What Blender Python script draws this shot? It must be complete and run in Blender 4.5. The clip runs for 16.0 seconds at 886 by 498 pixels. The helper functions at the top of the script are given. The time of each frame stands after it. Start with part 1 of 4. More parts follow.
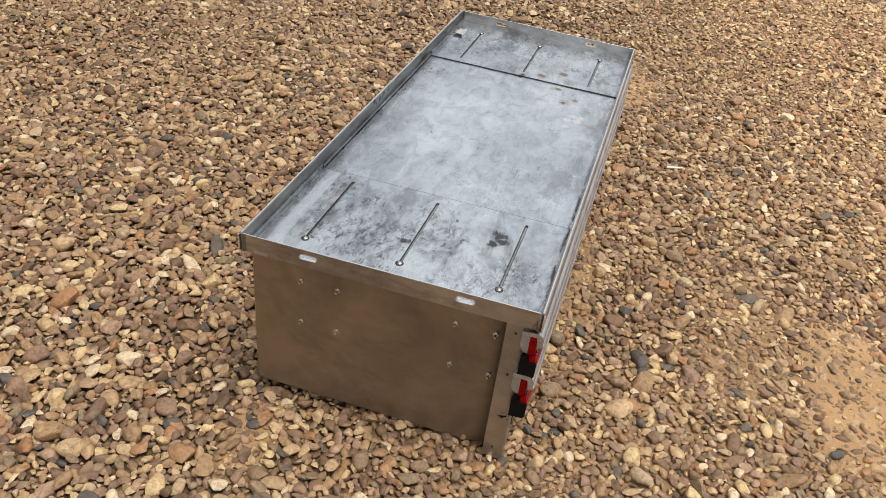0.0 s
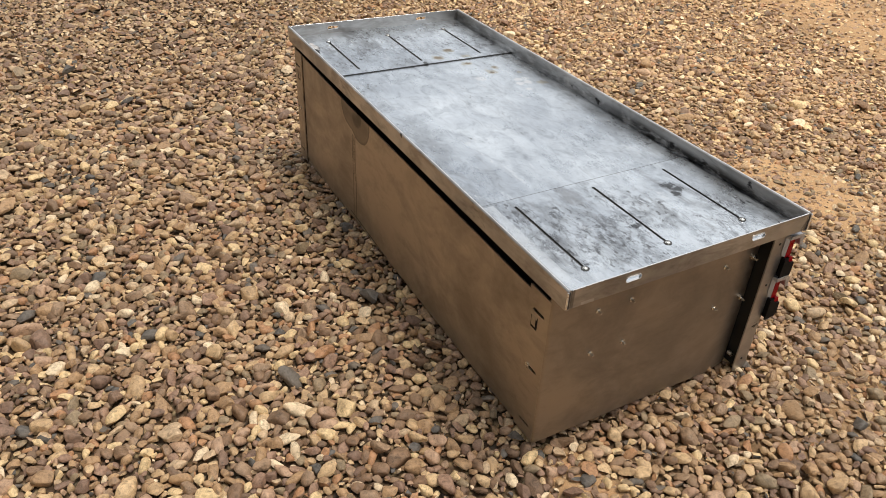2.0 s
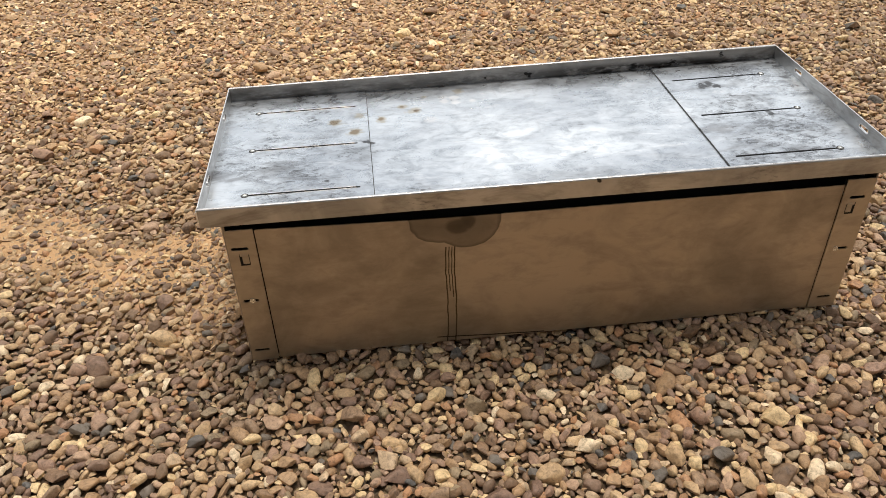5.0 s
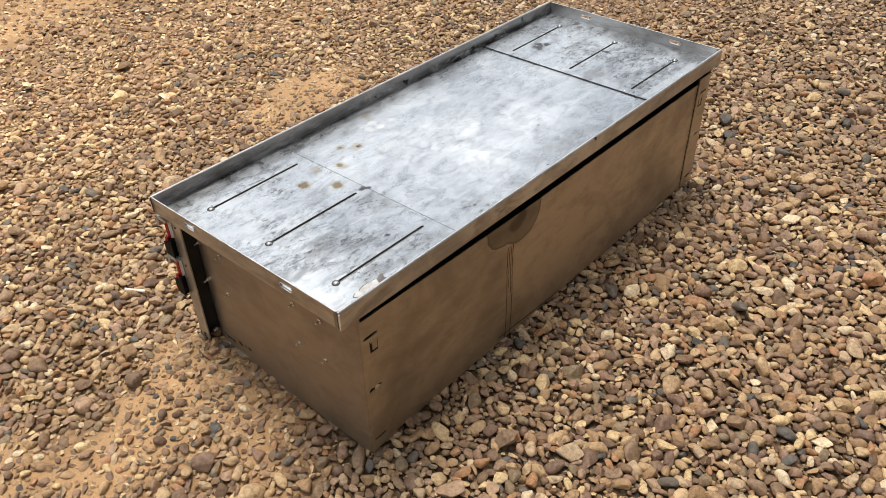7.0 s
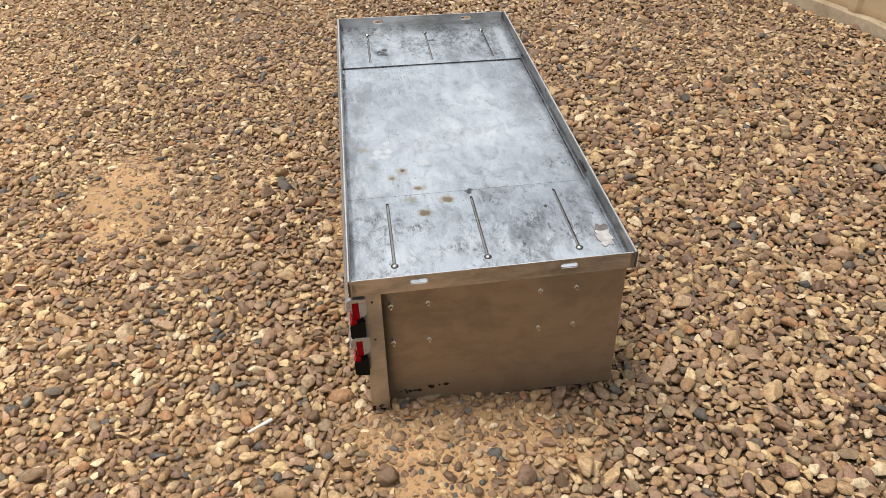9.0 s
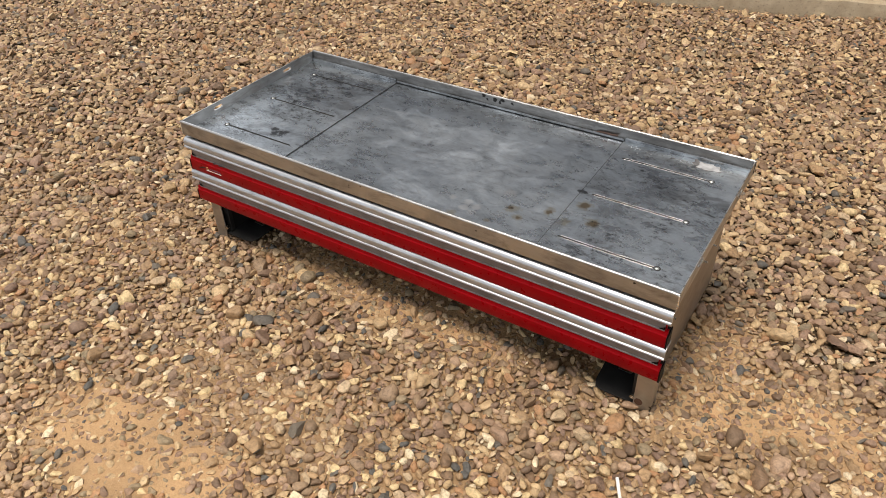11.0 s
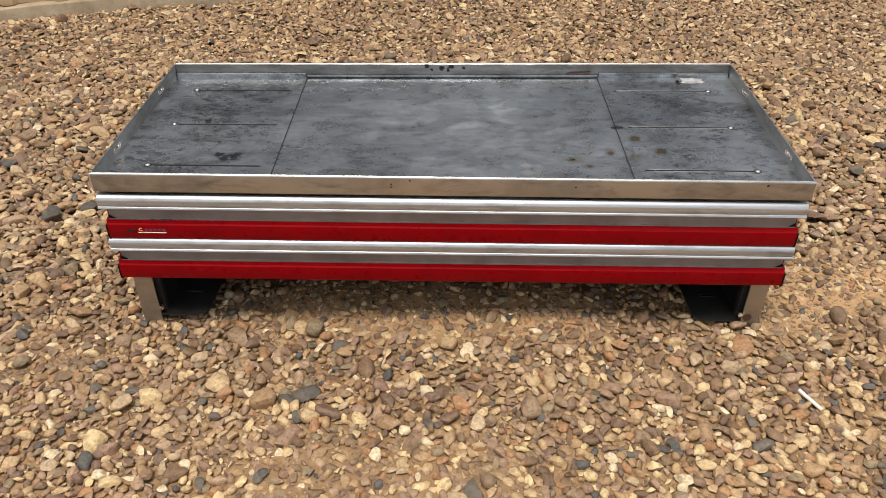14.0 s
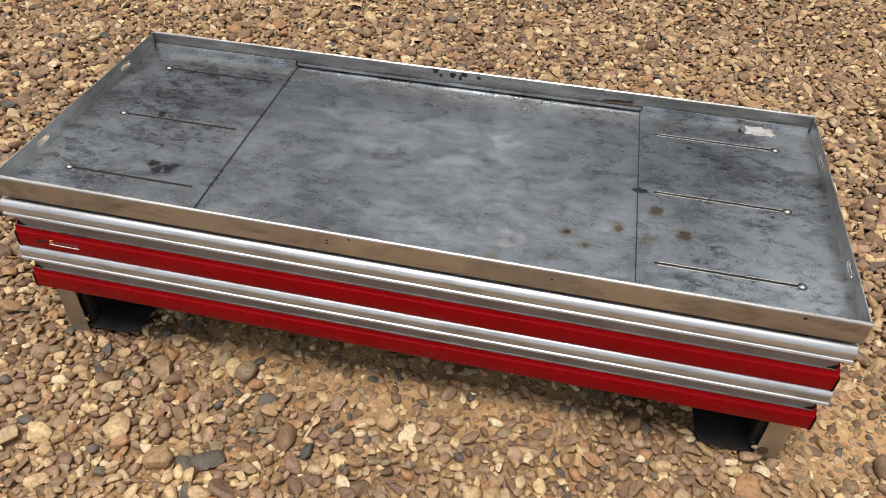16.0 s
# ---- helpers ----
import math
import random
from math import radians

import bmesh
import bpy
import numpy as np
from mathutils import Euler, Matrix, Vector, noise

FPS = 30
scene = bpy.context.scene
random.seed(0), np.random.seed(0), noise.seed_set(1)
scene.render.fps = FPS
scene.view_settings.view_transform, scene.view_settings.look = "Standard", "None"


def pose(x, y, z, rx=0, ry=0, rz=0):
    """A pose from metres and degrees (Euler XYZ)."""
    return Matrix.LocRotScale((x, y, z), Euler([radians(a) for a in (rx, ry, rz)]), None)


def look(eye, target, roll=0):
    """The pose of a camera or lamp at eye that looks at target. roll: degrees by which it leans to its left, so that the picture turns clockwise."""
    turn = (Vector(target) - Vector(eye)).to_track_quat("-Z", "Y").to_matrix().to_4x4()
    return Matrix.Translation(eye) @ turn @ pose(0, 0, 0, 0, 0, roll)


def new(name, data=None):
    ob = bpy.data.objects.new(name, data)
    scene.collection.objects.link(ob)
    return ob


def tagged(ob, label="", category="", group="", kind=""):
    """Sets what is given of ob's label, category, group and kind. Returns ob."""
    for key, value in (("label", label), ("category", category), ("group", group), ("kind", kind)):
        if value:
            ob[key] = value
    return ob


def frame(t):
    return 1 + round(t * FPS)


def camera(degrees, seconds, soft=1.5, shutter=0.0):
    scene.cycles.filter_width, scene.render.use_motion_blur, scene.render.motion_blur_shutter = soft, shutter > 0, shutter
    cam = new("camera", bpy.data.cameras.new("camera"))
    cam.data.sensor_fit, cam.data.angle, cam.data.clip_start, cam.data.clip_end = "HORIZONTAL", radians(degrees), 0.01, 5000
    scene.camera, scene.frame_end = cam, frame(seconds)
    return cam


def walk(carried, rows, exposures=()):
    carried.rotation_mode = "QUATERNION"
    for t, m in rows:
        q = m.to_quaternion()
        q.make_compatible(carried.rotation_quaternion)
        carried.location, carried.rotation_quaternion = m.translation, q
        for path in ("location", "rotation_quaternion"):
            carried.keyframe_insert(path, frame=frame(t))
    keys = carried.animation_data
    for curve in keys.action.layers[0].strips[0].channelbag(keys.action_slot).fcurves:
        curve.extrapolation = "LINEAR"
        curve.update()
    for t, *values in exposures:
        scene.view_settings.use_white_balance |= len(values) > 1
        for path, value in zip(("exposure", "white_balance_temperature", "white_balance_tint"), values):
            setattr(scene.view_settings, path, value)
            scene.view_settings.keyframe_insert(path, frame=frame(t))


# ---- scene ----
cam = camera(59.6, 16.0, soft=0.7)
PATH = [
    (0, (-1.86, -0.374, 1.297), (-0.273, 0.014, 0.144), 7.2),
    (0.5, (-1.974, -0.002, 1.291), (-0.324, 0.093, 0.165), 6.8),
    (1, (-1.904, 0.361, 1.248), (-0.249, 0.155, 0.144), 5.7),
    (1.5, (-1.807, 0.769, 1.218), (-0.216, 0.257, 0.12), 4.3),
    (2, (-1.599, 1.043, 1.215), (-0.154, 0.223, 0.102), 2.9),
    (2.5, (-1.327, 1.279, 1.226), (-0.101, 0.17, 0.101), 1.8),
    (3, (-0.96, 1.521, 1.25), (0.003, 0.184, 0.116), 0.7),
    (3.5, (-0.606, 1.593, 1.255), (0.077, 0.103, 0.109), -0.5),
    (4, (-0.305, 1.644, 1.262), (0.092, 0.063, 0.104), -1.4),
    (4.2, (-0.152, 1.683, 1.246), (0.13, 0.083, 0.08), -1.6),
    (6.3, (1.056, 1.417, 1.296), (0.225, 0.056, 0.089), -1.9),
    (6.5, (1.146, 1.33, 1.288), (0.212, 0.039, 0.079), -1.9),
    (7, (1.39, 1.138, 1.331), (0.213, 0.065, 0.122), -1.6),
    (7.5, (1.692, 0.895, 1.363), (0.313, 0.094, 0.157), -1.4),
    (8, (1.814, 0.577, 1.356), (0.291, 0.088, 0.156), -1.2),
    (8.5, (1.97, 0.197, 1.387), (0.371, 0.035, 0.196), -1.2),
    (9, (2.017, -0.244, 1.404), (0.418, -0.071, 0.215), -1.4),
    (9.2, (2.006, -0.416, 1.434), (0.425, -0.111, 0.247), -1.6),
    (11.3, (0.742, -1.656, 1.506), (0.058, -0.235, 0.276), -1.2),
    (11.5, (0.559, -1.654, 1.475), (-0.005, -0.184, 0.242), -0.9),
    (12, (0.201, -1.643, 1.45), (-0.078, -0.099, 0.21), -0.2),
    (12.5, (-0.021, -1.615, 1.339), (-0.093, -0.033, 0.117), 0.8),
    (13, (-0.012, -1.664, 1.229), (-0.009, -0.058, 0.037), 1.2),
    (13.5, (-0.006, -1.692, 1.225), (0.0, -0.072, 0.053), 0.7),
    (14, (-0.015, -1.706, 1.232), (-0.021, -0.081, 0.065), 0.3),
    (14.5, (-0.003, -1.69, 1.262), (-0.039, -0.078, 0.079), 0.2),
    (15, (0.046, -1.646, 1.315), (-0.035, -0.058, 0.101), 0.6),
    (15.5, (0.135, -1.508, 1.334), (-0.006, 0.04, 0.077), 1.6),
    (16, (0.234, -1.258, 1.27), (-0.017, 0.219, -0.056), 2.9),
]
walk(cam, [(t, look(eye, target, roll)) for t, eye, target, roll in PATH], exposures=[(0.0, -0.15), (1.0, -0.09), (2.0, -0.04), (4.0, 0.0), (9.2, -0.02), (11.3, -0.06), (14.0, -0.05), (16.0, -0.04)])

# ---- light: an even overcast sky with a very soft sun behind the cloud ----
SUN_EL, SUN_AZ = radians(74), radians(200)
world = bpy.data.worlds.new("world")
scene.world = world
world.use_nodes = True
wt = world.node_tree
wt.nodes.clear()
sky = wt.nodes.new("ShaderNodeTexSky")
sky.sky_type = "NISHITA"
sky.sun_disc = False
sky.sun_elevation, sky.sun_rotation = SUN_EL, SUN_AZ
cloud = wt.nodes.new("ShaderNodeMix")
cloud.data_type = "RGBA"
cloud.inputs[0].default_value = 0.8
cloud.inputs[7].default_value = (7.9, 8.1, 8.4, 1)
sky.air_density, sky.dust_density, sky.ozone_density = 1.0, 4.0, 1.0
grey = wt.nodes.new("ShaderNodeHueSaturation")
grey.inputs["Saturation"].default_value = 0.22
back = wt.nodes.new("ShaderNodeBackground")
back.inputs["Strength"].default_value = 0.108
wout = wt.nodes.new("ShaderNodeOutputWorld")
wt.links.new(sky.outputs[0], grey.inputs["Color"])
wt.links.new(grey.outputs[0], cloud.inputs[6])
wt.links.new(cloud.outputs[2], back.inputs["Color"])
wt.links.new(back.outputs[0], wout.inputs["Surface"])
sun = new("sun", bpy.data.lights.new("sun", "SUN"))
sun.data.energy, sun.data.angle, sun.data.color = 3.15, radians(22), (1.0, 0.915, 0.82)
sun.matrix_world = look((0, 0, 0), (-math.sin(SUN_AZ) * math.cos(SUN_EL), -math.cos(SUN_AZ) * math.cos(SUN_EL), -math.sin(SUN_EL)))


# ---- materials ----
class Nodes:
    """Short calls for building a node material."""

    def __init__(self, name, rough=0.6, metal=0.0, color=(0.5, 0.5, 0.5), spec=0.5):
        self.m = bpy.data.materials.new(name)
        self.m.use_nodes = True
        self.t = self.m.node_tree
        self.b = self.t.nodes["Principled BSDF"]
        self.put(self.b.inputs["Roughness"], rough)
        self.put(self.b.inputs["Metallic"], metal)
        self.put(self.b.inputs["Specular IOR Level"], spec)
        self.put(self.b.inputs["Base Color"], color)

    def put(self, socket, v):
        if isinstance(v, (int, float)):
            socket.default_value = v
        elif isinstance(v, (tuple, list)):
            socket.default_value = (*v, 1.0) if len(socket.default_value) == 4 and len(v) == 3 else v
        else:
            self.t.links.new(v, socket)

    def pos(self):
        return self.t.nodes.new("ShaderNodeNewGeometry").outputs["Position"]

    def island(self):
        return self.t.nodes.new("ShaderNodeNewGeometry").outputs["Random Per Island"]

    def obrandom(self):
        return self.t.nodes.new("ShaderNodeObjectInfo").outputs["Random"]

    def scaled(self, v, s):
        n = self.t.nodes.new("ShaderNodeVectorMath")
        n.operation = "MULTIPLY"
        self.put(n.inputs[0], v)
        n.inputs[1].default_value = s
        return n.outputs[0]

    def noise(self, v, scale, detail=4.0, rough=0.55, distort=0.0):
        n = self.t.nodes.new("ShaderNodeTexNoise")
        self.put(n.inputs["Vector"], v)
        n.inputs["Scale"].default_value, n.inputs["Detail"].default_value = scale, detail
        n.inputs["Roughness"].default_value, n.inputs["Distortion"].default_value = rough, distort
        return n.outputs["Fac"]

    def voronoi(self, v, scale, feature="F1", out="Distance"):
        n = self.t.nodes.new("ShaderNodeTexVoronoi")
        n.feature = feature
        self.put(n.inputs["Vector"], v)
        n.inputs["Scale"].default_value = scale
        return n.outputs[out]

    def ramp(self, f, *stops):
        n = self.t.nodes.new("ShaderNodeValToRGB")
        self.put(n.inputs[0], f)
        e = n.color_ramp.elements
        while len(e) < len(stops):
            e.new(0.5)
        for el, (p, c) in zip(e, stops):
            el.position = p
            el.color = (c, c, c, 1) if isinstance(c, (int, float)) else (*c, 1)
        return n.outputs[0]

    def steps(self, f, *stops):
        out = self.ramp(f, *stops)
        out.node.color_ramp.interpolation = "CONSTANT"
        return out

    def mix(self, f, a, b, blend="MIX"):
        n = self.t.nodes.new("ShaderNodeMix")
        n.data_type, n.blend_type = "RGBA", blend
        self.put(n.inputs[0], f)
        self.put(n.inputs[6], a)
        self.put(n.inputs[7], b)
        return n.outputs[2]

    def math(self, op, a, b=0.0, clamp=False):
        n = self.t.nodes.new("ShaderNodeMath")
        n.operation, n.use_clamp = op, clamp
        self.put(n.inputs[0], a)
        self.put(n.inputs[1], b)
        return n.outputs[0]

    def split(self, v):
        n = self.t.nodes.new("ShaderNodeSeparateXYZ")
        self.put(n.inputs[0], v)
        return n.outputs

    def spots(self, v, wobble, places, ragged=1.6, flat=1.0):
        """A mask of stains at (x, y, z, radius) places; ragged: how torn their edges are; flat: how thin they are along y."""
        if flat != 1:
            v = self.scaled(v, (1, flat, 1))
        total = None
        for x, y, z, r in places:
            n = self.t.nodes.new("ShaderNodeVectorMath")
            n.operation = "DISTANCE"
            self.put(n.inputs[0], v)
            n.inputs[1].default_value = (x, y * flat, z)
            d = self.math("ADD", self.math("DIVIDE", n.outputs["Value"], r), self.math("MULTIPLY", self.math("SUBTRACT", wobble, 0.5), ragged))
            one = self.math("SUBTRACT", 1.35, d, clamp=True)
            total = one if total is None else self.math("MAXIMUM", total, one)
        return total

    def color(self, v):
        self.put(self.b.inputs["Base Color"], v)
        return self

    def rough(self, v):
        self.put(self.b.inputs["Roughness"], v)
        return self

    def bump(self, height, strength=0.3, distance=0.002):
        n = self.t.nodes.new("ShaderNodeBump")
        n.inputs["Strength"].default_value, n.inputs["Distance"].default_value = strength, distance
        self.put(n.inputs["Height"], height)
        self.t.links.new(n.outputs[0], self.b.inputs["Normal"])
        return self


STONE_RAMP = (
    (0.00, (0.308, 0.201, 0.111)), (0.08, (0.188, 0.119, 0.072)), (0.16, (0.408, 0.285, 0.160)), (0.25, (0.255, 0.175, 0.112)),
    (0.33, (0.268, 0.172, 0.119)), (0.40, (0.493, 0.358, 0.207)), (0.47, (0.179, 0.115, 0.082)), (0.54, (0.347, 0.226, 0.123)),
    (0.61, (0.229, 0.176, 0.111)), (0.67, (0.377, 0.255, 0.171)), (0.73, (0.583, 0.443, 0.248)), (0.79, (0.351, 0.194, 0.100)),
    (0.84, (0.148, 0.096, 0.062)), (0.89, (0.097, 0.092, 0.085)), (0.925, (0.449, 0.337, 0.218)), (0.965, (0.635, 0.524, 0.363)),
)


def stone_material(name, by_object):
    n = Nodes(name, rough=0.7, spec=0.35)
    p = n.pos()
    r = n.obrandom() if by_object else n.island()
    base = n.steps(r, *STONE_RAMP)
    mottled = n.ramp(n.noise(p, 105, 6, 0.68, 0.6), (0.3, 0.46), (0.48, 1.0), (0.7, 1.42))
    veins = n.ramp(n.noise(p, 26, 3, 0.5, 1.0), (0.3, (0.86, 0.82, 0.78)), (0.7, (1.12, 1.09, 1.05)))
    c = n.mix(1.0, n.mix(1.0, base, mottled, "MULTIPLY"), veins, "MULTIPLY")
    c = n.mix(n.ramp(n.noise(p, 5, 4), (0.45, 0.0), (0.75, 0.25)), c, (0.50, 0.35, 0.205))
    # towards the bare earth the stones are paler
    x, y, _ = n.split(p)
    lie = n.math("ADD", n.math("MULTIPLY", y, -0.5), n.math("MULTIPLY", x, 0.12))
    dry = n.ramp(n.math("ADD", lie, n.math("MULTIPLY", n.noise(p, 2.0, 3), 0.3)), (0.2, (1.0, 1.0, 1.0)), (0.55, (1.06, 1.07, 1.05)), (1.0, (1.42, 1.40, 1.34)))
    n.color(n.mix(1.0, c, dry, "MULTIPLY"))
    n.rough(n.ramp(n.noise(p, 60, 3), (0.3, 0.42), (0.7, 0.7)))
    n.bump(n.math("ADD", n.noise(p, 300, 4, 0.65), n.math("MULTIPLY", n.noise(p, 95, 3, 0.55), 2.0)), 0.5, 0.003)
    return n.m


def ground_material():
    n = Nodes("sand_and_gravel", rough=0.9, spec=0.2)
    p = n.pos()
    sand = n.ramp(n.noise(p, 420, 4, 0.7), (0.25, (0.38, 0.222, 0.108)), (0.5, (0.54, 0.335, 0.170)), (0.8, (0.70, 0.475, 0.26)))
    sand = n.mix(1.0, sand, n.ramp(n.noise(p, 3.2, 5, 0.6), (0.3, 0.78), (0.7, 1.12)), "MULTIPLY")
    cell = n.t.nodes.new("ShaderNodeTexVoronoi")
    n.put(cell.inputs["Vector"], p)
    cell.inputs["Scale"].default_value = 72
    hue = n.steps(n.split(cell.outputs["Color"])[0], *STONE_RAMP)
    # dark between the cells: the shade of gaps among stones, put into the colour
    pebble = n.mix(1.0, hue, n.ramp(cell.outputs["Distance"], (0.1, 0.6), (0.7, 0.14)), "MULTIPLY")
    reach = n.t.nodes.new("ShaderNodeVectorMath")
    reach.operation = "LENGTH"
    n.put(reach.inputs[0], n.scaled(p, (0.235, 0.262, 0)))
    # past the laid stones the ground is drawn without that gap shade
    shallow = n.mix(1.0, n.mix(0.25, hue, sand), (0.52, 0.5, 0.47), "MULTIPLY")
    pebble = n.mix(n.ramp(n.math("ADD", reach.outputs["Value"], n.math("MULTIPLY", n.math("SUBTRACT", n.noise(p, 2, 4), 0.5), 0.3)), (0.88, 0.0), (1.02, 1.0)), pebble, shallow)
    bare = n.spots(n.scaled(p, (1, 1, 0)), n.noise(p, 5, 3), SAND_SPOTS)
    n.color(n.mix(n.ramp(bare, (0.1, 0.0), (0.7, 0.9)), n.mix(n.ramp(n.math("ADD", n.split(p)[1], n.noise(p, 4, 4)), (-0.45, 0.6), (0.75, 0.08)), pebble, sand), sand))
    lumps = n.math("ADD", n.math("MULTIPLY", n.math("SUBTRACT", 1.0, cell.outputs["Distance"]), 0.7), n.noise(p, 300, 4, 0.7))
    n.bump(lumps, 0.8, 0.004)
    return n.m


SAND = [  # x, y, half lengths, strength of the bare sandy patches
    (-0.23, -1.04, 0.32, 0.15, 0.88), (1.02, -0.10, 0.26, 0.16, 0.9), (1.52, -0.26, 0.36, 0.18, 0.92), (0.82, -0.05, 0.12, 0.30, 0.92), (-0.87, 0.24, 0.12, 0.07, 0.75), (-0.06, -0.23, 0.56, 0.15, 0.82),
    (-0.15, -0.78, 0.42, 0.12, 0.5), (0.6, -2.6, 0.9, 0.4, 0.85), (-0.95, -0.42, 0.22, 0.13, 0.5), (1.0, -1.9, 0.5, 0.2, 0.5), (0.2, 0.05, 0.5, 0.2, 0.4), (0.2, -2.3, 3.0, 1.0, 0.36),
    (-1.3, -0.85, 0.5, 0.12, 0.4), (-0.6, -1.6, 0.4, 0.15, 0.45),
]
SAND_SPOTS = [(x + k * 0.55 * a, y, 0.0, b * 0.95) for x, y, a, b, s in SAND if s > 0.6 for k in (-1, 0, 1)]


def steel_material(name, tone=(0.50, 0.485, 0.465), dark=(0.16, 0.15, 0.145), r0=0.26, r1=0.5, streak=(1, 1, 1), stains=None, grime=0.85, metal=1.0, dents=0.22):
    """Bare mill steel: oily blotches, brushed streaks, grime."""
    n = Nodes(name, metal=metal)
    p = n.pos()
    blotch = n.noise(p, 4.5, 6, 0.62, 0.5)
    fine = n.noise(n.scaled(p, streak), 30, 6, 0.7, 0.6)
    smear = n.noise(n.scaled(p, streak), 9, 5, 0.6, 1.2)
    c = n.mix(n.ramp(blotch, (0.34, 1.0), (0.56, 0.0)), tone, tuple(0.66 * v for v in tone))
    c = n.mix(n.ramp(n.math("MULTIPLY", smear, fine), (0.14, grime), (0.27, 0.0)), c, dark)
    rough = n.ramp(n.math("ADD", n.math("MULTIPLY", blotch, 0.5), n.math("MULTIPLY", fine, 0.5)), (0.3, r1), (0.65, r0))
    if stains:
        c = stains(n, p, c)
    n.color(c).rough(rough)
    waves = n.math("ADD", n.noise(p, 2.2, 2), n.math("MULTIPLY", n.noise(n.scaled(p, (0.5, 1.0, 2.0)), 7, 3, 0.5, 0.4), 0.35))
    n.bump(n.math("ADD", waves, n.math("MULTIPLY", fine, 0.05)), dents, 0.004)
    return n.m


def tray_stains(n, p, c):
    x, y, z = n.split(p)
    w = n.noise(p, 55, 4, 0.6)
    halo = n.spots(p, w, [(0.431, -0.057, 0.376, 0.019), (0.364, -0.122, 0.376, 0.016), (0.277, -0.157, 0.376, 0.020), (0.481, -0.117, 0.376, 0.019), (0.416, -0.149, 0.376, 0.016), (0.307, -0.185, 0.376, 0.014), (0.149, -0.255, 0.376, 0.015), (0.245, -0.235, 0.376, 0.009)], 2.4)
    c = n.mix(n.ramp(halo, (0.1, 0.0), (0.7, 0.45)), c, (0.44, 0.34, 0.16))
    core = n.spots(p, w, [(0.432, -0.059, 0.376, 0.012), (0.366, -0.124, 0.376, 0.009), (0.273, -0.156, 0.376, 0.008), (0.483, -0.119, 0.376, 0.012), (0.308, -0.187, 0.376, 0.007)])
    c = n.mix(n.ramp(core, (0.1, 0.0), (0.6, 0.7)), c, (0.21, 0.125, 0.04))
    # flaky soot, broken up, in loose fields on the end plates
    rag = n.noise(n.scaled(p, (0.45, 1, 1)), 30, 6, 0.7, 0.5)
    field = n.spots(p, rag, [(-0.62, 0.10, 0.376, 0.095), (-0.62, 0.19, 0.376, 0.075), (-0.50, 0.14, 0.376, 0.075), (-0.46, 0.22, 0.376, 0.05), (-0.70, 0.05, 0.376, 0.05), (-0.584, -0.057, 0.376, 0.05), (-0.56, 0.23, 0.376, 0.04), (-0.60, -0.22, 0.376, 0.04),
                             (0.61, 0.22, 0.376, 0.05), (0.56, 0.14, 0.376, 0.06), (0.62, 0.1, 0.376, 0.04), (0.47, 0.24, 0.376, 0.035), (0.635, -0.235, 0.376, 0.02), (0.54, -0.14, 0.376, 0.03), (0.43, 0.05, 0.376, 0.05), (-0.44, 0.27, 0.376, 0.05), (0.3, 0.27, 0.376, 0.05)], 3.0)
    flake = n.ramp(n.noise(n.scaled(p, (0.55, 1, 1)), 84, 8, 0.74, 0.4), (0.52, 0.0), (0.60, 1.0))
    veil = n.ramp(n.noise(n.scaled(p, (0.5, 1, 1)), 22, 5, 0.65, 0.6), (0.42, 0.0), (0.64, 0.6))
    c = n.mix(n.math("MULTIPLY", n.ramp(field, (0.0, 0.0), (0.8, 0.86)), n.math("MAXIMUM", flake, veil)), c, (0.14, 0.14, 0.145))
    pale = n.math("MULTIPLY", n.math("LESS_THAN", n.math("ABSOLUTE", n.math("SUBTRACT", y, 0.262)), 0.0145), n.math("MULTIPLY", n.math("LESS_THAN", x, -0.405), n.math("LESS_THAN", n.math("SUBTRACT", z, n.math("MULTIPLY", n.math("MULTIPLY", x, y), 0.0212)), 0.3775)))
    c = n.mix(n.math("MULTIPLY", pale, n.ramp(n.noise(n.scaled(p, (0.2, 1, 1)), 22, 4), (0.35, 0.35), (0.6, 0.8))), c, (0.80, 0.83, 0.85))
    mark = n.spots(p, n.noise(n.scaled(p, (0.45, 1, 1)), 52, 8, 0.72, 0.5), [(-0.497, -0.163, 0.376, 0.017), (-0.515, -0.168, 0.376, 0.015), (-0.528, -0.155, 0.376, 0.011), (0.398, 0.0, 0.376, 0.011), (0.41, 0.0, 0.376, 0.007), (-0.60, 0.02, 0.376, 0.009), (-0.48, -0.06, 0.376, 0.007), (0.5, 0.17, 0.376, 0.009)], 5.0)
    c = n.mix(n.ramp(mark, (0.15, 0.0), (0.6, 0.88)), c, (0.06, 0.06, 0.062))
    # black grime in the fold of the front rim; beyond it the fold's shading is painted
    fold = n.math("SUBTRACT", 1.0, n.math("DIVIDE", n.math("ADD", n.math("ABSOLUTE", n.math("ADD", y, 0.2985)), n.math("MULTIPLY", n.math("ABSOLUTE", n.math("SUBTRACT", z, 0.378)), 0.3)), 0.0135), clamp=True)
    streak = n.ramp(n.noise(n.scaled(p, (0.22, 1, 0.6)), 60, 5, 0.7, 0.3), (0.38, 0.0), (0.52, 1.0))
    window = n.ramp(n.math("ABSOLUTE", n.math("ADD", x, 0.43)), (0.12, 1.0), (0.42, 0.5))
    c = n.mix(n.math("MULTIPLY", n.math("MULTIPLY", n.ramp(fold, (0.26, 0.0), (0.6, 0.92)), streak), window), c, (0.022, 0.02, 0.019))
    # dark lines in the back rim's fold, deepened to mute its bright sky reflection
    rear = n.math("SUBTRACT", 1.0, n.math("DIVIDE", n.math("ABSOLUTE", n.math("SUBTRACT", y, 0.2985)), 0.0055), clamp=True)
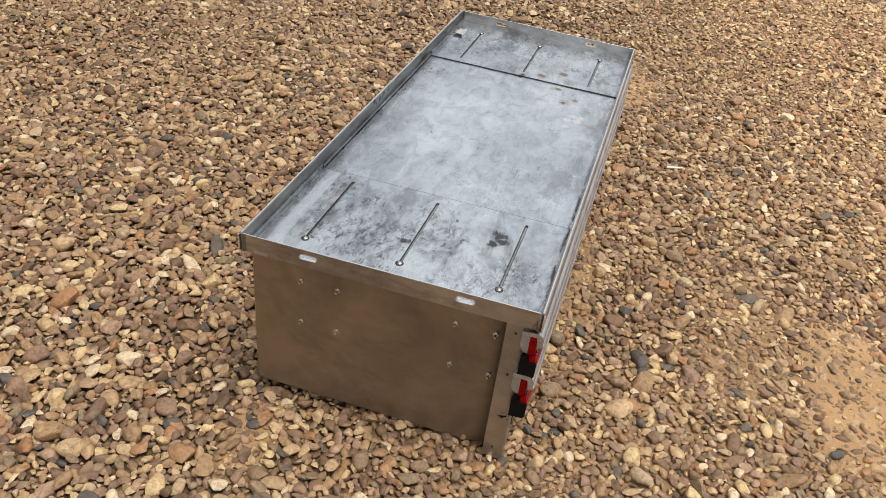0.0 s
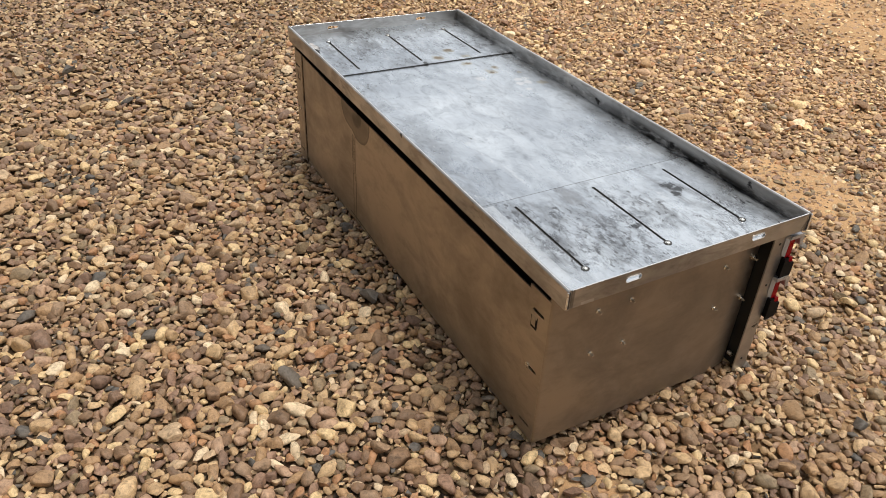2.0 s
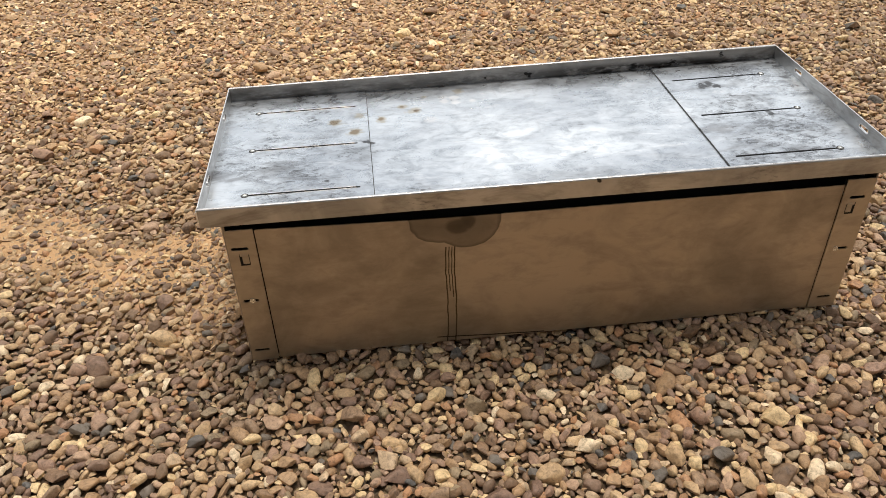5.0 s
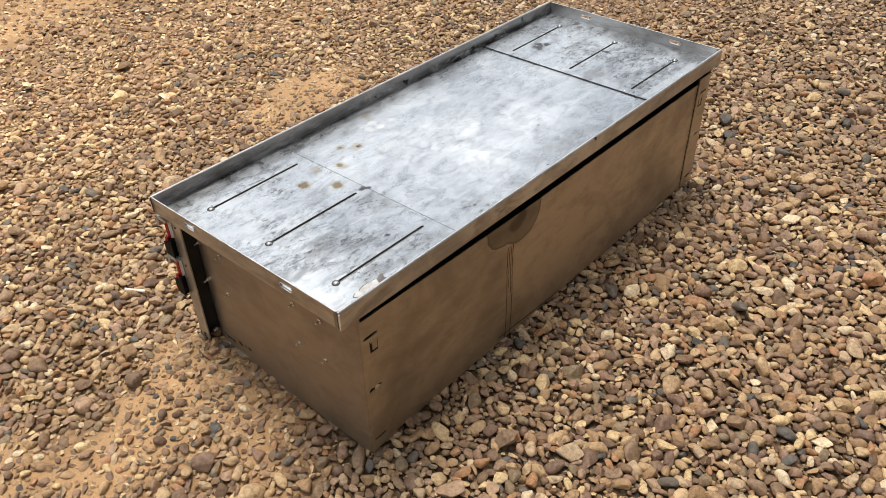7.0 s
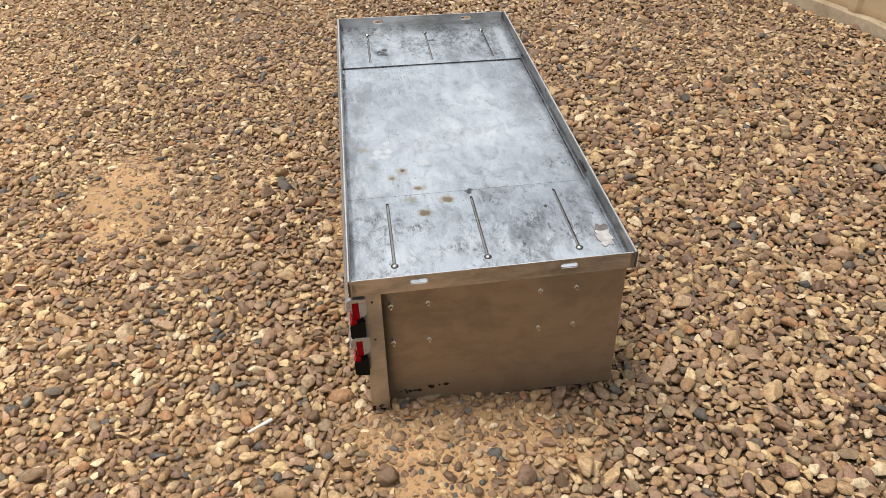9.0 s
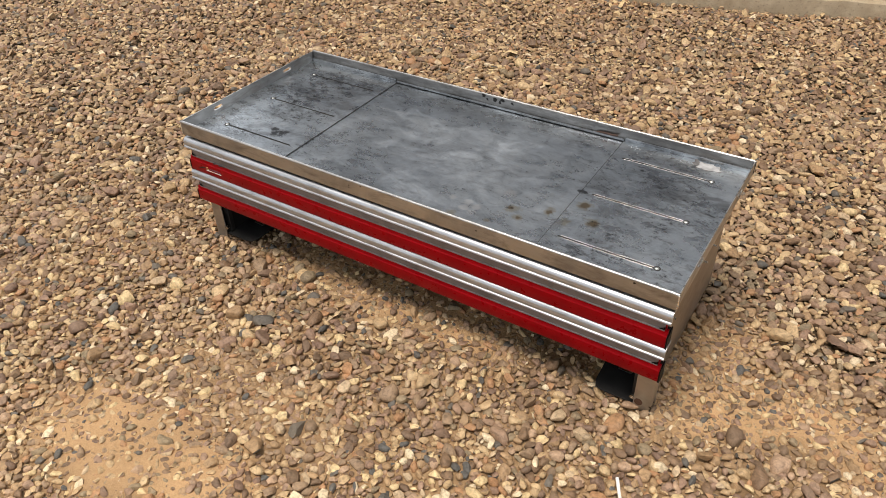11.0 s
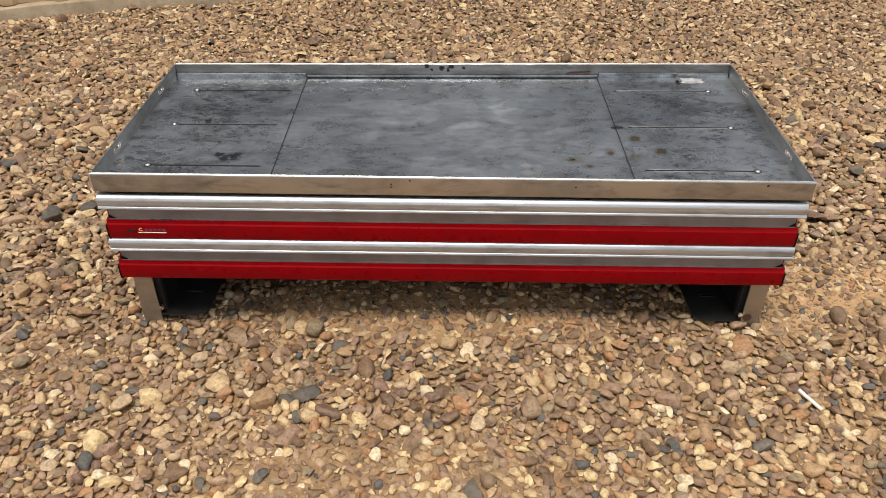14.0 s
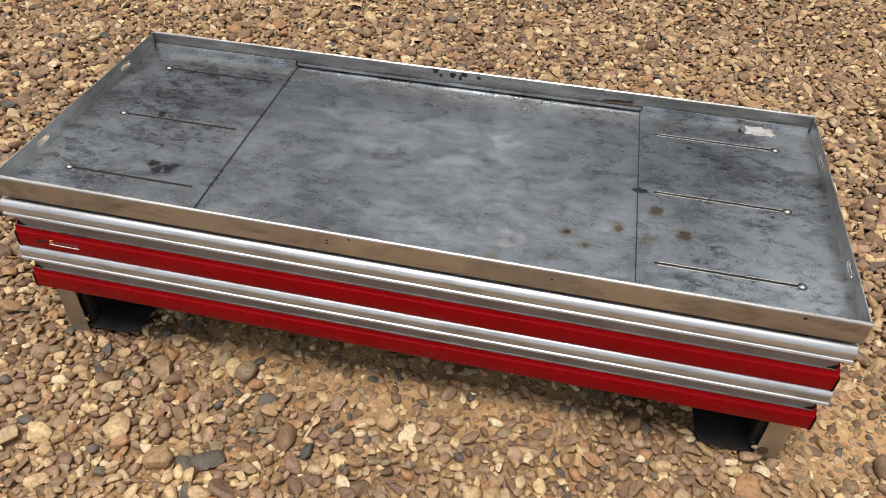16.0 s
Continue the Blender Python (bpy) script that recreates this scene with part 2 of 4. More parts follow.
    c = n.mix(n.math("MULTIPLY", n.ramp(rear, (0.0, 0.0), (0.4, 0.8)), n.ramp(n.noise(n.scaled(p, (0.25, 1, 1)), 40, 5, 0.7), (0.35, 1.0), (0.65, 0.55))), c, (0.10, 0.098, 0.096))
    black = n.spots(p, n.noise(n.scaled(p, (0.4, 1, 1)), 90, 5, 0.7), [(-0.047, -0.3, 0.386, 0.008), (-0.055, -0.3, 0.384, 0.007), (0.067, -0.3, 0.384, 0.006), (0.275, -0.156, 0.376, 0.005), (-0.60, -0.3, 0.40, 0.007), (-0.46, -0.3, 0.388, 0.01), (-0.35, -0.3, 0.386, 0.009),
                                                        (-0.07, 0.301, 0.404, 0.007), (-0.055, 0.301, 0.395, 0.005), (-0.03, 0.301, 0.40, 0.007), (0.0, 0.301, 0.404, 0.006), (-0.01, 0.301, 0.394, 0.005), (0.03, 0.301, 0.402, 0.005), (-0.36, 0.265, 0.376, 0.004), (-0.13, -0.31, 0.395, 0.0024), (-0.13, -0.31, 0.388, 0.0018), (0.258, -0.31, 0.391, 0.0024), (-0.09, -0.31, 0.404, 0.0024), (0.66, -0.31, 0.398, 0.003), (-0.076, 0.31, 0.406, 0.005), (0.05, 0.26, 0.376, 0.004), (0.12, 0.28, 0.376, 0.004), (-0.2, 0.1, 0.376, 0.003), (-0.1, -0.05, 0.376, 0.003), (0.2, 0.2, 0.376, 0.003), (-0.3, -0.1, 0.376, 0.003)], 4.0, 2.6)
    c = n.mix(n.ramp(black, (0.2, 0.0), (0.55, 0.92)), c, (0.02, 0.019, 0.018))
    chalk = n.spots(p, n.noise(n.scaled(p, (0.3, 1, 1)), 80, 5, 0.7), [(0.165, -0.19, 0.376, 0.016), (0.168, -0.215, 0.376, 0.016), (0.195, -0.2, 0.376, 0.016), (0.195, -0.225, 0.376, 0.015), (0.12, -0.19, 0.376, 0.012), (0.24, -0.1, 0.376, 0.02), (-0.15, -0.263, 0.376, 0.006)])
    return n.mix(n.ramp(chalk, (0.3, 0.0), (0.8, 0.7)), c, (0.97, 0.97, 0.97))


def back_stains(n, p, c):
    x, y, z = n.split(p)
    w = n.noise(p, 26, 3)
    ragged = n.math("MULTIPLY", n.math("SUBTRACT", w, 0.5), 0.022)

    def bowl(cx, wide, top, deep):
        """A hanging pool of dried wet: 1 at its middle, 0 at its rim, for a centre, half width, upper edge and depth."""
        d = n.t.nodes.new("ShaderNodeVectorMath")
        d.operation = "LENGTH"
        at = n.t.nodes.new("ShaderNodeCombineXYZ")
        n.put(at.inputs[0], n.math("DIVIDE", n.math("SUBTRACT", n.math("ADD", x, ragged), cx), wide))
        n.put(at.inputs[1], n.math("DIVIDE", n.math("SUBTRACT", z, top), deep))
        n.put(d.inputs[0], at.outputs[0])
        return n.math("SUBTRACT", 1.0, d.outputs["Value"], clamp=True)

    pool = n.math("MAXIMUM", bowl(0.205, 0.073, 0.322, 0.064), bowl(0.262, 0.072, 0.338, 0.062))
    c = n.mix(n.ramp(pool, (0.0, 0.0), (0.03, 0.9), (0.14, 0.62), (0.5, 0.7)), c, (0.115, 0.098, 0.078))
    knot = n.math("MAXIMUM", bowl(0.226, 0.030, 0.316, 0.022), bowl(0.205, 0.022, 0.326, 0.022))
    c = n.mix(n.ramp(knot, (0.0, 0.0), (0.3, 0.65), (0.8, 0.75)), c, (0.06, 0.05, 0.038))
    wob = n.math("MULTIPLY", n.math("SUBTRACT", n.noise(n.scaled(p, (0.3, 0.3, 1)), 14, 2), 0.5), 0.012)
    for at, wide, foot in ((0.2535, 0.0014, -0.1), (0.2465, 0.0011, 0.14), (0.240, 0.0011, 0.12), (0.234, 0.0015, -0.1)):
        line = n.math("LESS_THAN", n.math("ABSOLUTE", n.math("SUBTRACT", n.math("ADD", x, wob), at)), wide)
        c = n.mix(n.math("MULTIPLY", line, n.math("MULTIPLY", n.math("LESS_THAN", z, 0.264), n.math("GREATER_THAN", z, foot))), c, (0.075, 0.058, 0.04))
    low = n.math("MULTIPLY", n.math("LESS_THAN", n.math("ABSOLUTE", n.math("SUBTRACT", n.math("ADD", z, wob), n.math("MULTIPLY", n.math("SUBTRACT", x, 0.3), 0.05))), 0.0018), n.math("LESS_THAN", n.math("ABSOLUTE", n.math("SUBTRACT", x, 0.15)), 0.13))
    return n.mix(low, c, (0.05, 0.04, 0.03))


def tray_material(name, dirt):
    """Ground and oxidised plate steel: pale swirling clouds, wiped streaks, fine dark mottling, scratches."""
    n = Nodes(name, metal=1.0)
    p = n.pos()
    broad = n.noise(p, 2.6, 3, 0.5, 0.4)
    swirl = n.noise(n.scaled(p, (0.8, 1, 1)), 7.5, 9, 0.62, 1.6)
    where = n.ramp(n.noise(p, 6.5, 3, 0.5, 0.4), (0.46, 0.0), (0.60, 1.0))
    mottle = n.ramp(n.noise(n.scaled(p, (0.6, 1, 1)), 46, 9, 0.75, 0.5), (0.47, 0.0), (0.62, 1.0))
    specks = n.ramp(n.noise(p, 150, 3, 0.6), (0.72, 0.0), (0.76, 0.7))
    scratch = n.ramp(n.noise(n.scaled(p, (0.05, 1, 1)), 130, 3, 0.6, 0.3), (0.60, 0.0), (0.7, 0.2))
    across = n.ramp(n.noise(n.scaled(p, (1, 0.06, 1)), 90, 3, 0.6, 0.3), (0.64, 0.0), (0.72, 0.14))
    band = n.noise(n.scaled(p, (0.3, 1, 1)), 11, 8, 0.62, 0.9)
    c = n.mix(n.ramp(n.math("ADD", n.math("MULTIPLY", broad, 0.5), n.math("ADD", n.math("MULTIPLY", swirl, 0.25), n.math("MULTIPLY", band, 0.25))), (0.42, 0.0), (0.57, 1.0)), (0.585, 0.63, 0.68), (0.85, 0.90, 0.94))
    c = n.mix(n.math("MULTIPLY", n.math("MULTIPLY", where, mottle), dirt), c, (0.20, 0.20, 0.205))
    c = n.mix(n.math("MULTIPLY", n.ramp(band, (0.33, 0.8), (0.43, 0.0)), dirt), c, (0.30, 0.302, 0.31))
    cloudy = n.ramp(n.noise(n.scaled(p, (0.7, 1, 1)), 24, 8, 0.7, 1.0), (0.34, (0.74, 0.75, 0.76)), (0.5, (1.0, 1.0, 1.0)), (0.68, (1.1, 1.1, 1.1)))
    c = n.mix(1.0, c, cloudy, "MULTIPLY")
    # streaky and darker towards the plate's two long edges
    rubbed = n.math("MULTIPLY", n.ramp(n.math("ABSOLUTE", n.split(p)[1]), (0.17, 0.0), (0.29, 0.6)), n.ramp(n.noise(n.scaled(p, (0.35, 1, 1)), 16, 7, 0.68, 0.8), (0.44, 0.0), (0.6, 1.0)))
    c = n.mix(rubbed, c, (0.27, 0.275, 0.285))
    wisps = n.ramp(n.noise(n.scaled(p, (0.28, 1, 1)), 38, 7, 0.7, 0.7), (0.60, 0.0), (0.68, 0.55))
    c = n.mix(wisps, c, (0.93, 0.95, 0.97))
    flecks = n.ramp(n.noise(n.scaled(p, (0.35, 1, 1)), 58, 6, 0.72, 0.8), (0.63, 0.0), (0.68, 0.75))
    c = n.mix(n.math("MULTIPLY", flecks, n.ramp(n.noise(p, 5.0, 2), (0.42, 0.0), (0.6, 1.0))), c, (0.17, 0.17, 0.175))
    c = n.mix(specks, c, (0.13, 0.125, 0.12))
    c = n.mix(scratch, c, (0.40, 0.40, 0.405))
    c = n.mix(across, c, (0.40, 0.40, 0.405))
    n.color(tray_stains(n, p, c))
    far = n.t.nodes.new("ShaderNodeVectorMath")
    far.operation = "LENGTH"
    n.put(far.inputs[0], n.scaled(p, (0.62, 1, 0)))
    wiped = n.math("MULTIPLY", n.ramp(far.outputs["Value"], (0.08, 1.0), (0.30, 0.0)), n.ramp(band, (0.36, 0.25), (0.6, 1.0)))
    n.rough(n.math("ADD", n.ramp(n.math("ADD", n.math("MULTIPLY", swirl, 0.7), n.math("MULTIPLY", mottle, 0.12)), (0.25, 0.38), (0.50, 0.23)), n.math("MULTIPLY", wiped, 0.09)))
    n.bump(n.math("ADD", n.noise(p, 2.6, 2), n.math("MULTIPLY", mottle, 0.02)), 0.22, 0.004)
    return n.m


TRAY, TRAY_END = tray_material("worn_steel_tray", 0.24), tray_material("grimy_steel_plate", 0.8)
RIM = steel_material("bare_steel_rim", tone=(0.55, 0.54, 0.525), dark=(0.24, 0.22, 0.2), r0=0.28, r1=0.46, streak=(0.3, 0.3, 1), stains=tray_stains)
def side_stains(n, p, c):
    chips = n.spots(p, n.noise(n.scaled(p, (1, 0.5, 1)), 120, 5, 0.75), [(0.72, -0.235 + 0.011 * k, 0.017 + 0.0012 * k, 0.006) for k in range(7)] + [(0.72, -0.14, 0.034, 0.007), (0.72, -0.12, 0.036, 0.006), (0.72, -0.105, 0.036, 0.006), (0.745, -0.262, 0.0, 0.012), (0.745, -0.28, 0.004, 0.008), (-0.745, -0.27, 0.115, 0.008)], 6.0)
    return n.mix(n.ramp(chips, (0.5, 0.0), (0.6, 1.0)), c, (0.03, 0.025, 0.02))


# browner steel for end and back panels: the gravel's reflection is in the tone
SIDE = steel_material("steel_with_gravel_tint", tone=(0.365, 0.300, 0.228), dark=(0.21, 0.17, 0.13), r0=0.42, r1=0.56, metal=0.88, dents=0.14, streak=(0.45, 0.45, 1), grime=0.4, stains=side_stains)
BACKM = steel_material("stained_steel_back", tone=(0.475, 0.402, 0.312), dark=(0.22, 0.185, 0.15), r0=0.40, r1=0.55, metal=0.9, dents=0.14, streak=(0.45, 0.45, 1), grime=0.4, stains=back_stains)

# the same steel toned lighter for the leg's different reflection
LEGM = steel_material("dull_steel_leg_lightened", tone=(0.53, 0.505, 0.47), dark=(0.3, 0.27, 0.24), r0=0.38, r1=0.5, streak=(0.45, 0.45, 1), grime=0.4, stains=side_stains)


def aluminium():
    n = Nodes("brushed_aluminium", metal=0.88)
    p = n.pos()
    grain = n.noise(n.scaled(p, (0.02, 1, 1)), 160, 4, 0.6)
    c = n.ramp(grain, (0.3, (0.42, 0.435, 0.46)), (0.7, (0.64, 0.66, 0.69)))
    c = n.mix(n.ramp(n.noise(n.scaled(p, (0.25, 1, 1)), 30, 6, 0.68), (0.34, 0.65), (0.52, 0.0)), c, (0.24, 0.235, 0.235))
    c = n.mix(n.ramp(n.noise(p, 130, 4, 0.7), (0.66, 0.0), (0.70, 0.7)), c, (0.16, 0.15, 0.145))
    n.color(c)
    n.rough(n.ramp(grain, (0.3, 0.44), (0.7, 0.30)))
    n.bump(grain, 0.12, 0.001)
    return n.m


def red_paint():
    n = Nodes("red_powder_coat", rough=0.35, spec=0.11)
    p = n.pos()
    n.color(n.mix(n.ramp(n.noise(p, 14, 5, 0.7), (0.3, 1.0), (0.6, 0.0)), (0.275, 0.0006, 0.004), (0.215, 0.0006, 0.0035)))
    n.rough(n.ramp(n.noise(p, 45, 4), (0.3, 0.38), (0.7, 0.24)))
    n.bump(n.noise(p, 500, 2), 0.05, 0.001)
    return n.m


def plain(name, color, rough=0.5, metal=0.0, vary=0.25, scale=40, spec=0.5):
    n = Nodes(name, rough=rough, metal=metal, spec=spec)
    p = n.pos()
    k = n.noise(p, scale, 4, 0.6)
    n.color(n.mix(1.0, color, n.ramp(k, (0.25, 1 - vary), (0.75, 1 + vary)), "MULTIPLY"))
    n.rough(n.ramp(n.noise(p, scale * 2, 3), (0.3, max(0.05, rough - 0.1)), (0.7, min(1, rough + 0.1))))
    n.bump(k, 0.1, 0.001)
    return n.m


ALU = aluminium()
RED = red_paint()
BLACK = plain("black_plastic", (0.004, 0.004, 0.004), 0.55, spec=0.12)
# groove aluminium, darkened and lilac for recess shade and the red's reflection
GROOVE = plain("shaded_groove", (0.25, 0.235, 0.245), 0.42, 0.7, 0.25, 18)
# paler than bare steel so that edges show as highlights
EDGE = plain("bright_cut_steel", (0.93, 0.93, 0.92), 0.3, 1.0, 0.05, 20)
PALE = plain("pale_zinc_plate", (0.40, 0.395, 0.39), 0.42, 0.5, 0.15, 60)
# dark steel, deepened so that shaded parts under the cabinet stay dark
DARK = plain("dark_steel_and_shade", (0.02, 0.0195, 0.019), 0.5, 0.0, 0.4, 18, 0.3)
# near-black: the shade inside and behind the cabinet is put into this colour
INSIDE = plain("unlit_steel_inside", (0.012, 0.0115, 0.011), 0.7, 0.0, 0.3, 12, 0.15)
CHROME = plain("zinc_plated_bolt", (0.66, 0.65, 0.6), 0.22, 1.0, 0.15, 200)
# dark joints, and near-black for the shade in slots and holes
SEAM = plain("dark_seam_and_shade", (0.03, 0.03, 0.03), 0.6, 0.0, 0.3, 60)
PAPER = plain("torn_label_paper", (0.5, 0.49, 0.485), 0.5, 0.35, 0.45, 45)
CURL = plain("grimy_paper", (0.15, 0.14, 0.135), 0.7, 0.0, 0.5, 60)
WHITE = plain("white_paper", (0.8, 0.78, 0.74), 0.7, 0.0, 0.1, 90)
YELLOW = plain("yellow_print", (0.7, 0.5, 0.2), 0.45, 0.0, 0.1)
GREEN = plain("green_paint", (0.06, 0.22, 0.04), 0.4, 0.0, 0.2)
STRAW = plain("dry_straw", (0.42, 0.30, 0.15), 0.8, 0.0, 0.3, 90)
STONES = stone_material("river_gravel", False)
STONE_EACH = stone_material("river_stone", True)
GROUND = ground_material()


def concrete():
    n = Nodes("weathered_concrete", rough=0.85, spec=0.25)
    p = n.pos()
    k = n.noise(p, 7, 6, 0.65)
    c = n.ramp(k, (0.3, (0.30, 0.235, 0.155)), (0.55, (0.42, 0.34, 0.235)), (0.75, (0.54, 0.45, 0.32)))
    n.color(n.mix(n.ramp(n.noise(p, 90, 3), (0.6, 0.0), (0.7, 0.6)), c, (0.12, 0.1, 0.08)))
    n.bump(n.noise(p, 60, 6, 0.7), 0.6, 0.006)
    return n.m


def cladding_material():
    n = Nodes("beige_painted_cladding", rough=0.5)
    p = n.pos()
    c = n.ramp(n.noise(p, 2.5, 5, 0.6), (0.3, (0.50, 0.385, 0.235)), (0.7, (0.60, 0.47, 0.30)))
    z = n.split(p)[2]
    rusty = n.math("MULTIPLY", n.math("SUBTRACT", 1.0, n.math("MULTIPLY", n.math("SUBTRACT", z, -0.083), 28), clamp=True), n.noise(p, 25, 5, 0.7), clamp=True)
    n.color(n.mix(rusty, c, (0.25, 0.11, 0.035)))
    n.bump(n.noise(p, 30, 3), 0.1, 0.002)
    return n.m


CONCRETE, CLADDING = concrete(), cladding_material()


# ---- mesh helpers ----
def finish(me, smooth=True, angle=32):
    if smooth:
        me.polygons.foreach_set("use_smooth", [True] * len(me.polygons))
        me.set_sharp_from_angle(angle=radians(angle))
    return me


def twist(bm):
    """The cabinet is a little twisted: two opposite corners stand about 5 mm high, the others as much low."""
    for axis, cuts in ((0, (-0.57, -0.38, -0.19, 0.0, 0.19, 0.38, 0.57)), (1, (-0.15, 0.0, 0.15))):
        for c in cuts:
            side = [v.co[axis] - c for v in bm.verts]
            if min(side) < -1e-4 and max(side) > 1e-4 and max(side) - min(side) > 0.25:
                co, no = Vector(), Vector()
                co[axis], no[axis] = c, 1.0
                bmesh.ops.bisect_plane(bm, geom=bm.verts[:] + bm.edges[:] + bm.faces[:], dist=1e-6, plane_co=co, plane_no=no)
    for v in bm.verts:
        v.co.z += 0.005 * v.co.x / 0.76 * v.co.y / 0.31


def part(name, bm, material, parent, label="", twisted=True):
    if twisted:
        twist(bm)
    bmesh.ops.recalc_face_normals(bm, faces=bm.faces)
    me = bpy.data.meshes.new(name)
    bm.to_mesh(me)
    bm.free()
    me.materials.append(material)
    ob = new(name, finish(me))
    ob.parent = parent
    return tagged(ob, label)


def box(x0, x1, y0, y1, z0, z1, bevel=0.0, seg=2):
    bm = bmesh.new()
    bmesh.ops.create_cube(bm, size=1)
    for v in bm.verts:
        v.co = Vector((x0 if v.co.x < 0 else x1, y0 if v.co.y < 0 else y1, z0 if v.co.z < 0 else z1))
    if bevel:
        bmesh.ops.bevel(bm, geom=bm.edges[:], offset=bevel, segments=seg, profile=0.5, affect="EDGES")
    return bm


def run(profile, x0, x1):
    """A (y, z) outline run along x."""
    bm = bmesh.new()
    face = bm.faces.new([bm.verts.new((x0, y, z)) for y, z in profile])
    top = bmesh.ops.extrude_face_region(bm, geom=[face])
    bmesh.ops.translate(bm, vec=(x1 - x0, 0, 0), verts=[g for g in top["geom"] if isinstance(g, bmesh.types.BMVert)])
    return bm


def arc(cy, cz, r, a0, a1, n=6):
    return [(cy + r * math.cos(radians(a0 + (a1 - a0) * k / n)), cz + r * math.sin(radians(a0 + (a1 - a0) * k / n))) for k in range(n + 1)]


def oval(u, v, w, h, n=6):
    """A slot's outline, w wide and h high, with round ends."""
    r, s = min(w, h) / 2, abs(w - h) / 2
    pts = []
    for k in range(2 * n):
        a = math.pi * k / (n - 0.0) - math.pi / 2
        cu = s if math.cos(a) > -1e-9 else -s
        pts.append((u + (cu if w > h else 0) + r * math.cos(a), v + (0 if w > h else (s if math.sin(a) > 0 else -s)) + r * math.sin(a)))
    return pts


def sheet(outline, holes, thick, place):
    """A sheet with openings cut through it. place(u, v, d) gives the point in space."""
    bm = bmesh.new()
    edges = []
    for loop in (outline, *holes):
        vs = [bm.verts.new((u, v, 0)) for u, v in loop]
        edges += [bm.edges.new((vs[k], vs[(k + 1) % len(vs)])) for k in range(len(vs))]
    bmesh.ops.triangle_fill(bm, use_beauty=True, use_dissolve=False, edges=edges)
    top = bmesh.ops.extrude_face_region(bm, geom=bm.faces[:])
    bmesh.ops.translate(bm, vec=(0, 0, thick), verts=[g for g in top["geom"] if isinstance(g, bmesh.types.BMVert)])
    for v in bm.verts:
        v.co = Vector(place(*v.co))
    return bm


def strip(line, thick, z0, z1):
    """A standing sheet along a line of (x, y) points, as thick as given, towards the left of the line."""
    pts = [Vector(p) for p in line]
    off = []
    for k, p in enumerate(pts):
        d = (pts[min(k + 1, len(pts) - 1)] - pts[max(k - 1, 0)]).normalized()
        off.append(p + Vector((-d.y, d.x)) * thick)
    bm = bmesh.new()
    a, b, c, e = ([bm.verts.new((p.x, p.y, z)) for p in row] for row in (pts, off) for z in (z0, z1))
    for k in range(len(pts) - 1):
        for lo, hi in ((a, b), (e, c)):
            bm.faces.new((lo[k], lo[k + 1], hi[k + 1], hi[k]))
        bm.faces.new((b[k], b[k + 1], e[k + 1], e[k]))
        bm.faces.new((a[k + 1], a[k], c[k], c[k + 1]))
    for k in (0, -1):
        bm.faces.new((a[k], b[k], e[k], c[k]))
    return bm


def rod(a, b, r, n=10, r2=None):
    bm = bmesh.new()
    a, b = Vector(a), Vector(b)
    turn = (b - a).to_track_quat("Z", "Y").to_matrix().to_4x4()
    bmesh.ops.create_cone(bm, cap_ends=True, segments=n, radius1=r, radius2=r if r2 is None else r2, depth=(b - a).length, matrix=Matrix.Translation((a + b) / 2) @ turn)
    return bm


def join(*bms):
    out = bmesh.new()
    for bm in bms:
        me = bpy.data.meshes.new("tmp")
        bm.to_mesh(me)
        bm.free()
        out.from_mesh(me)
        bpy.data.meshes.remove(me)
    return out


def holder(name, x, y, z, label, category, group=""):
    ob = new(name)
    ob.location = (0, 0, 0)
    ob.empty_display_size = 0.1
    return tagged(ob, label, category, group)


# ---- the ground ----
def relief(x, y):
    """The gravel bed falls gently towards the shed; low swells; a little heaped along the cabinet's back."""
    heap = 0.010 * np.exp(-(((y - 0.33) / 0.16) ** 2) - (x / 0.85) ** 6)
    return -0.012 - 0.0592 * 4 * np.tanh(y / 4) + heap + 0.006 * np.sin(2.1 * x + 0.7) * np.cos(1.7 * y - 0.4) + 0.004 * np.sin(5.3 * x - 3.1 * y) + 0.003 * np.cos(4.1 * y + 6.7 * x + 1.0)


WALL_A, WALL_B, WALL_Z = 0.325, 2.945, -0.163


def beyond_wall(x, y, margin=0.0):
    return y > WALL_A * x + WALL_B - margin


def sandy(x, y):
    m = np.zeros_like(x)
    wob = 0.35 * (np.sin(9.1 * x + 2 * np.sin(5 * y)) + np.sin(11.3 * y + 2 * np.cos(6 * x))) / 2
    for cx, cy, a, b, s in SAND:
        d = ((x - cx) / a) ** 2 + ((y - cy) / b) ** 2 + wob
        m = np.maximum(m, s * np.clip(1.45 - d, 0, 1))
    return m


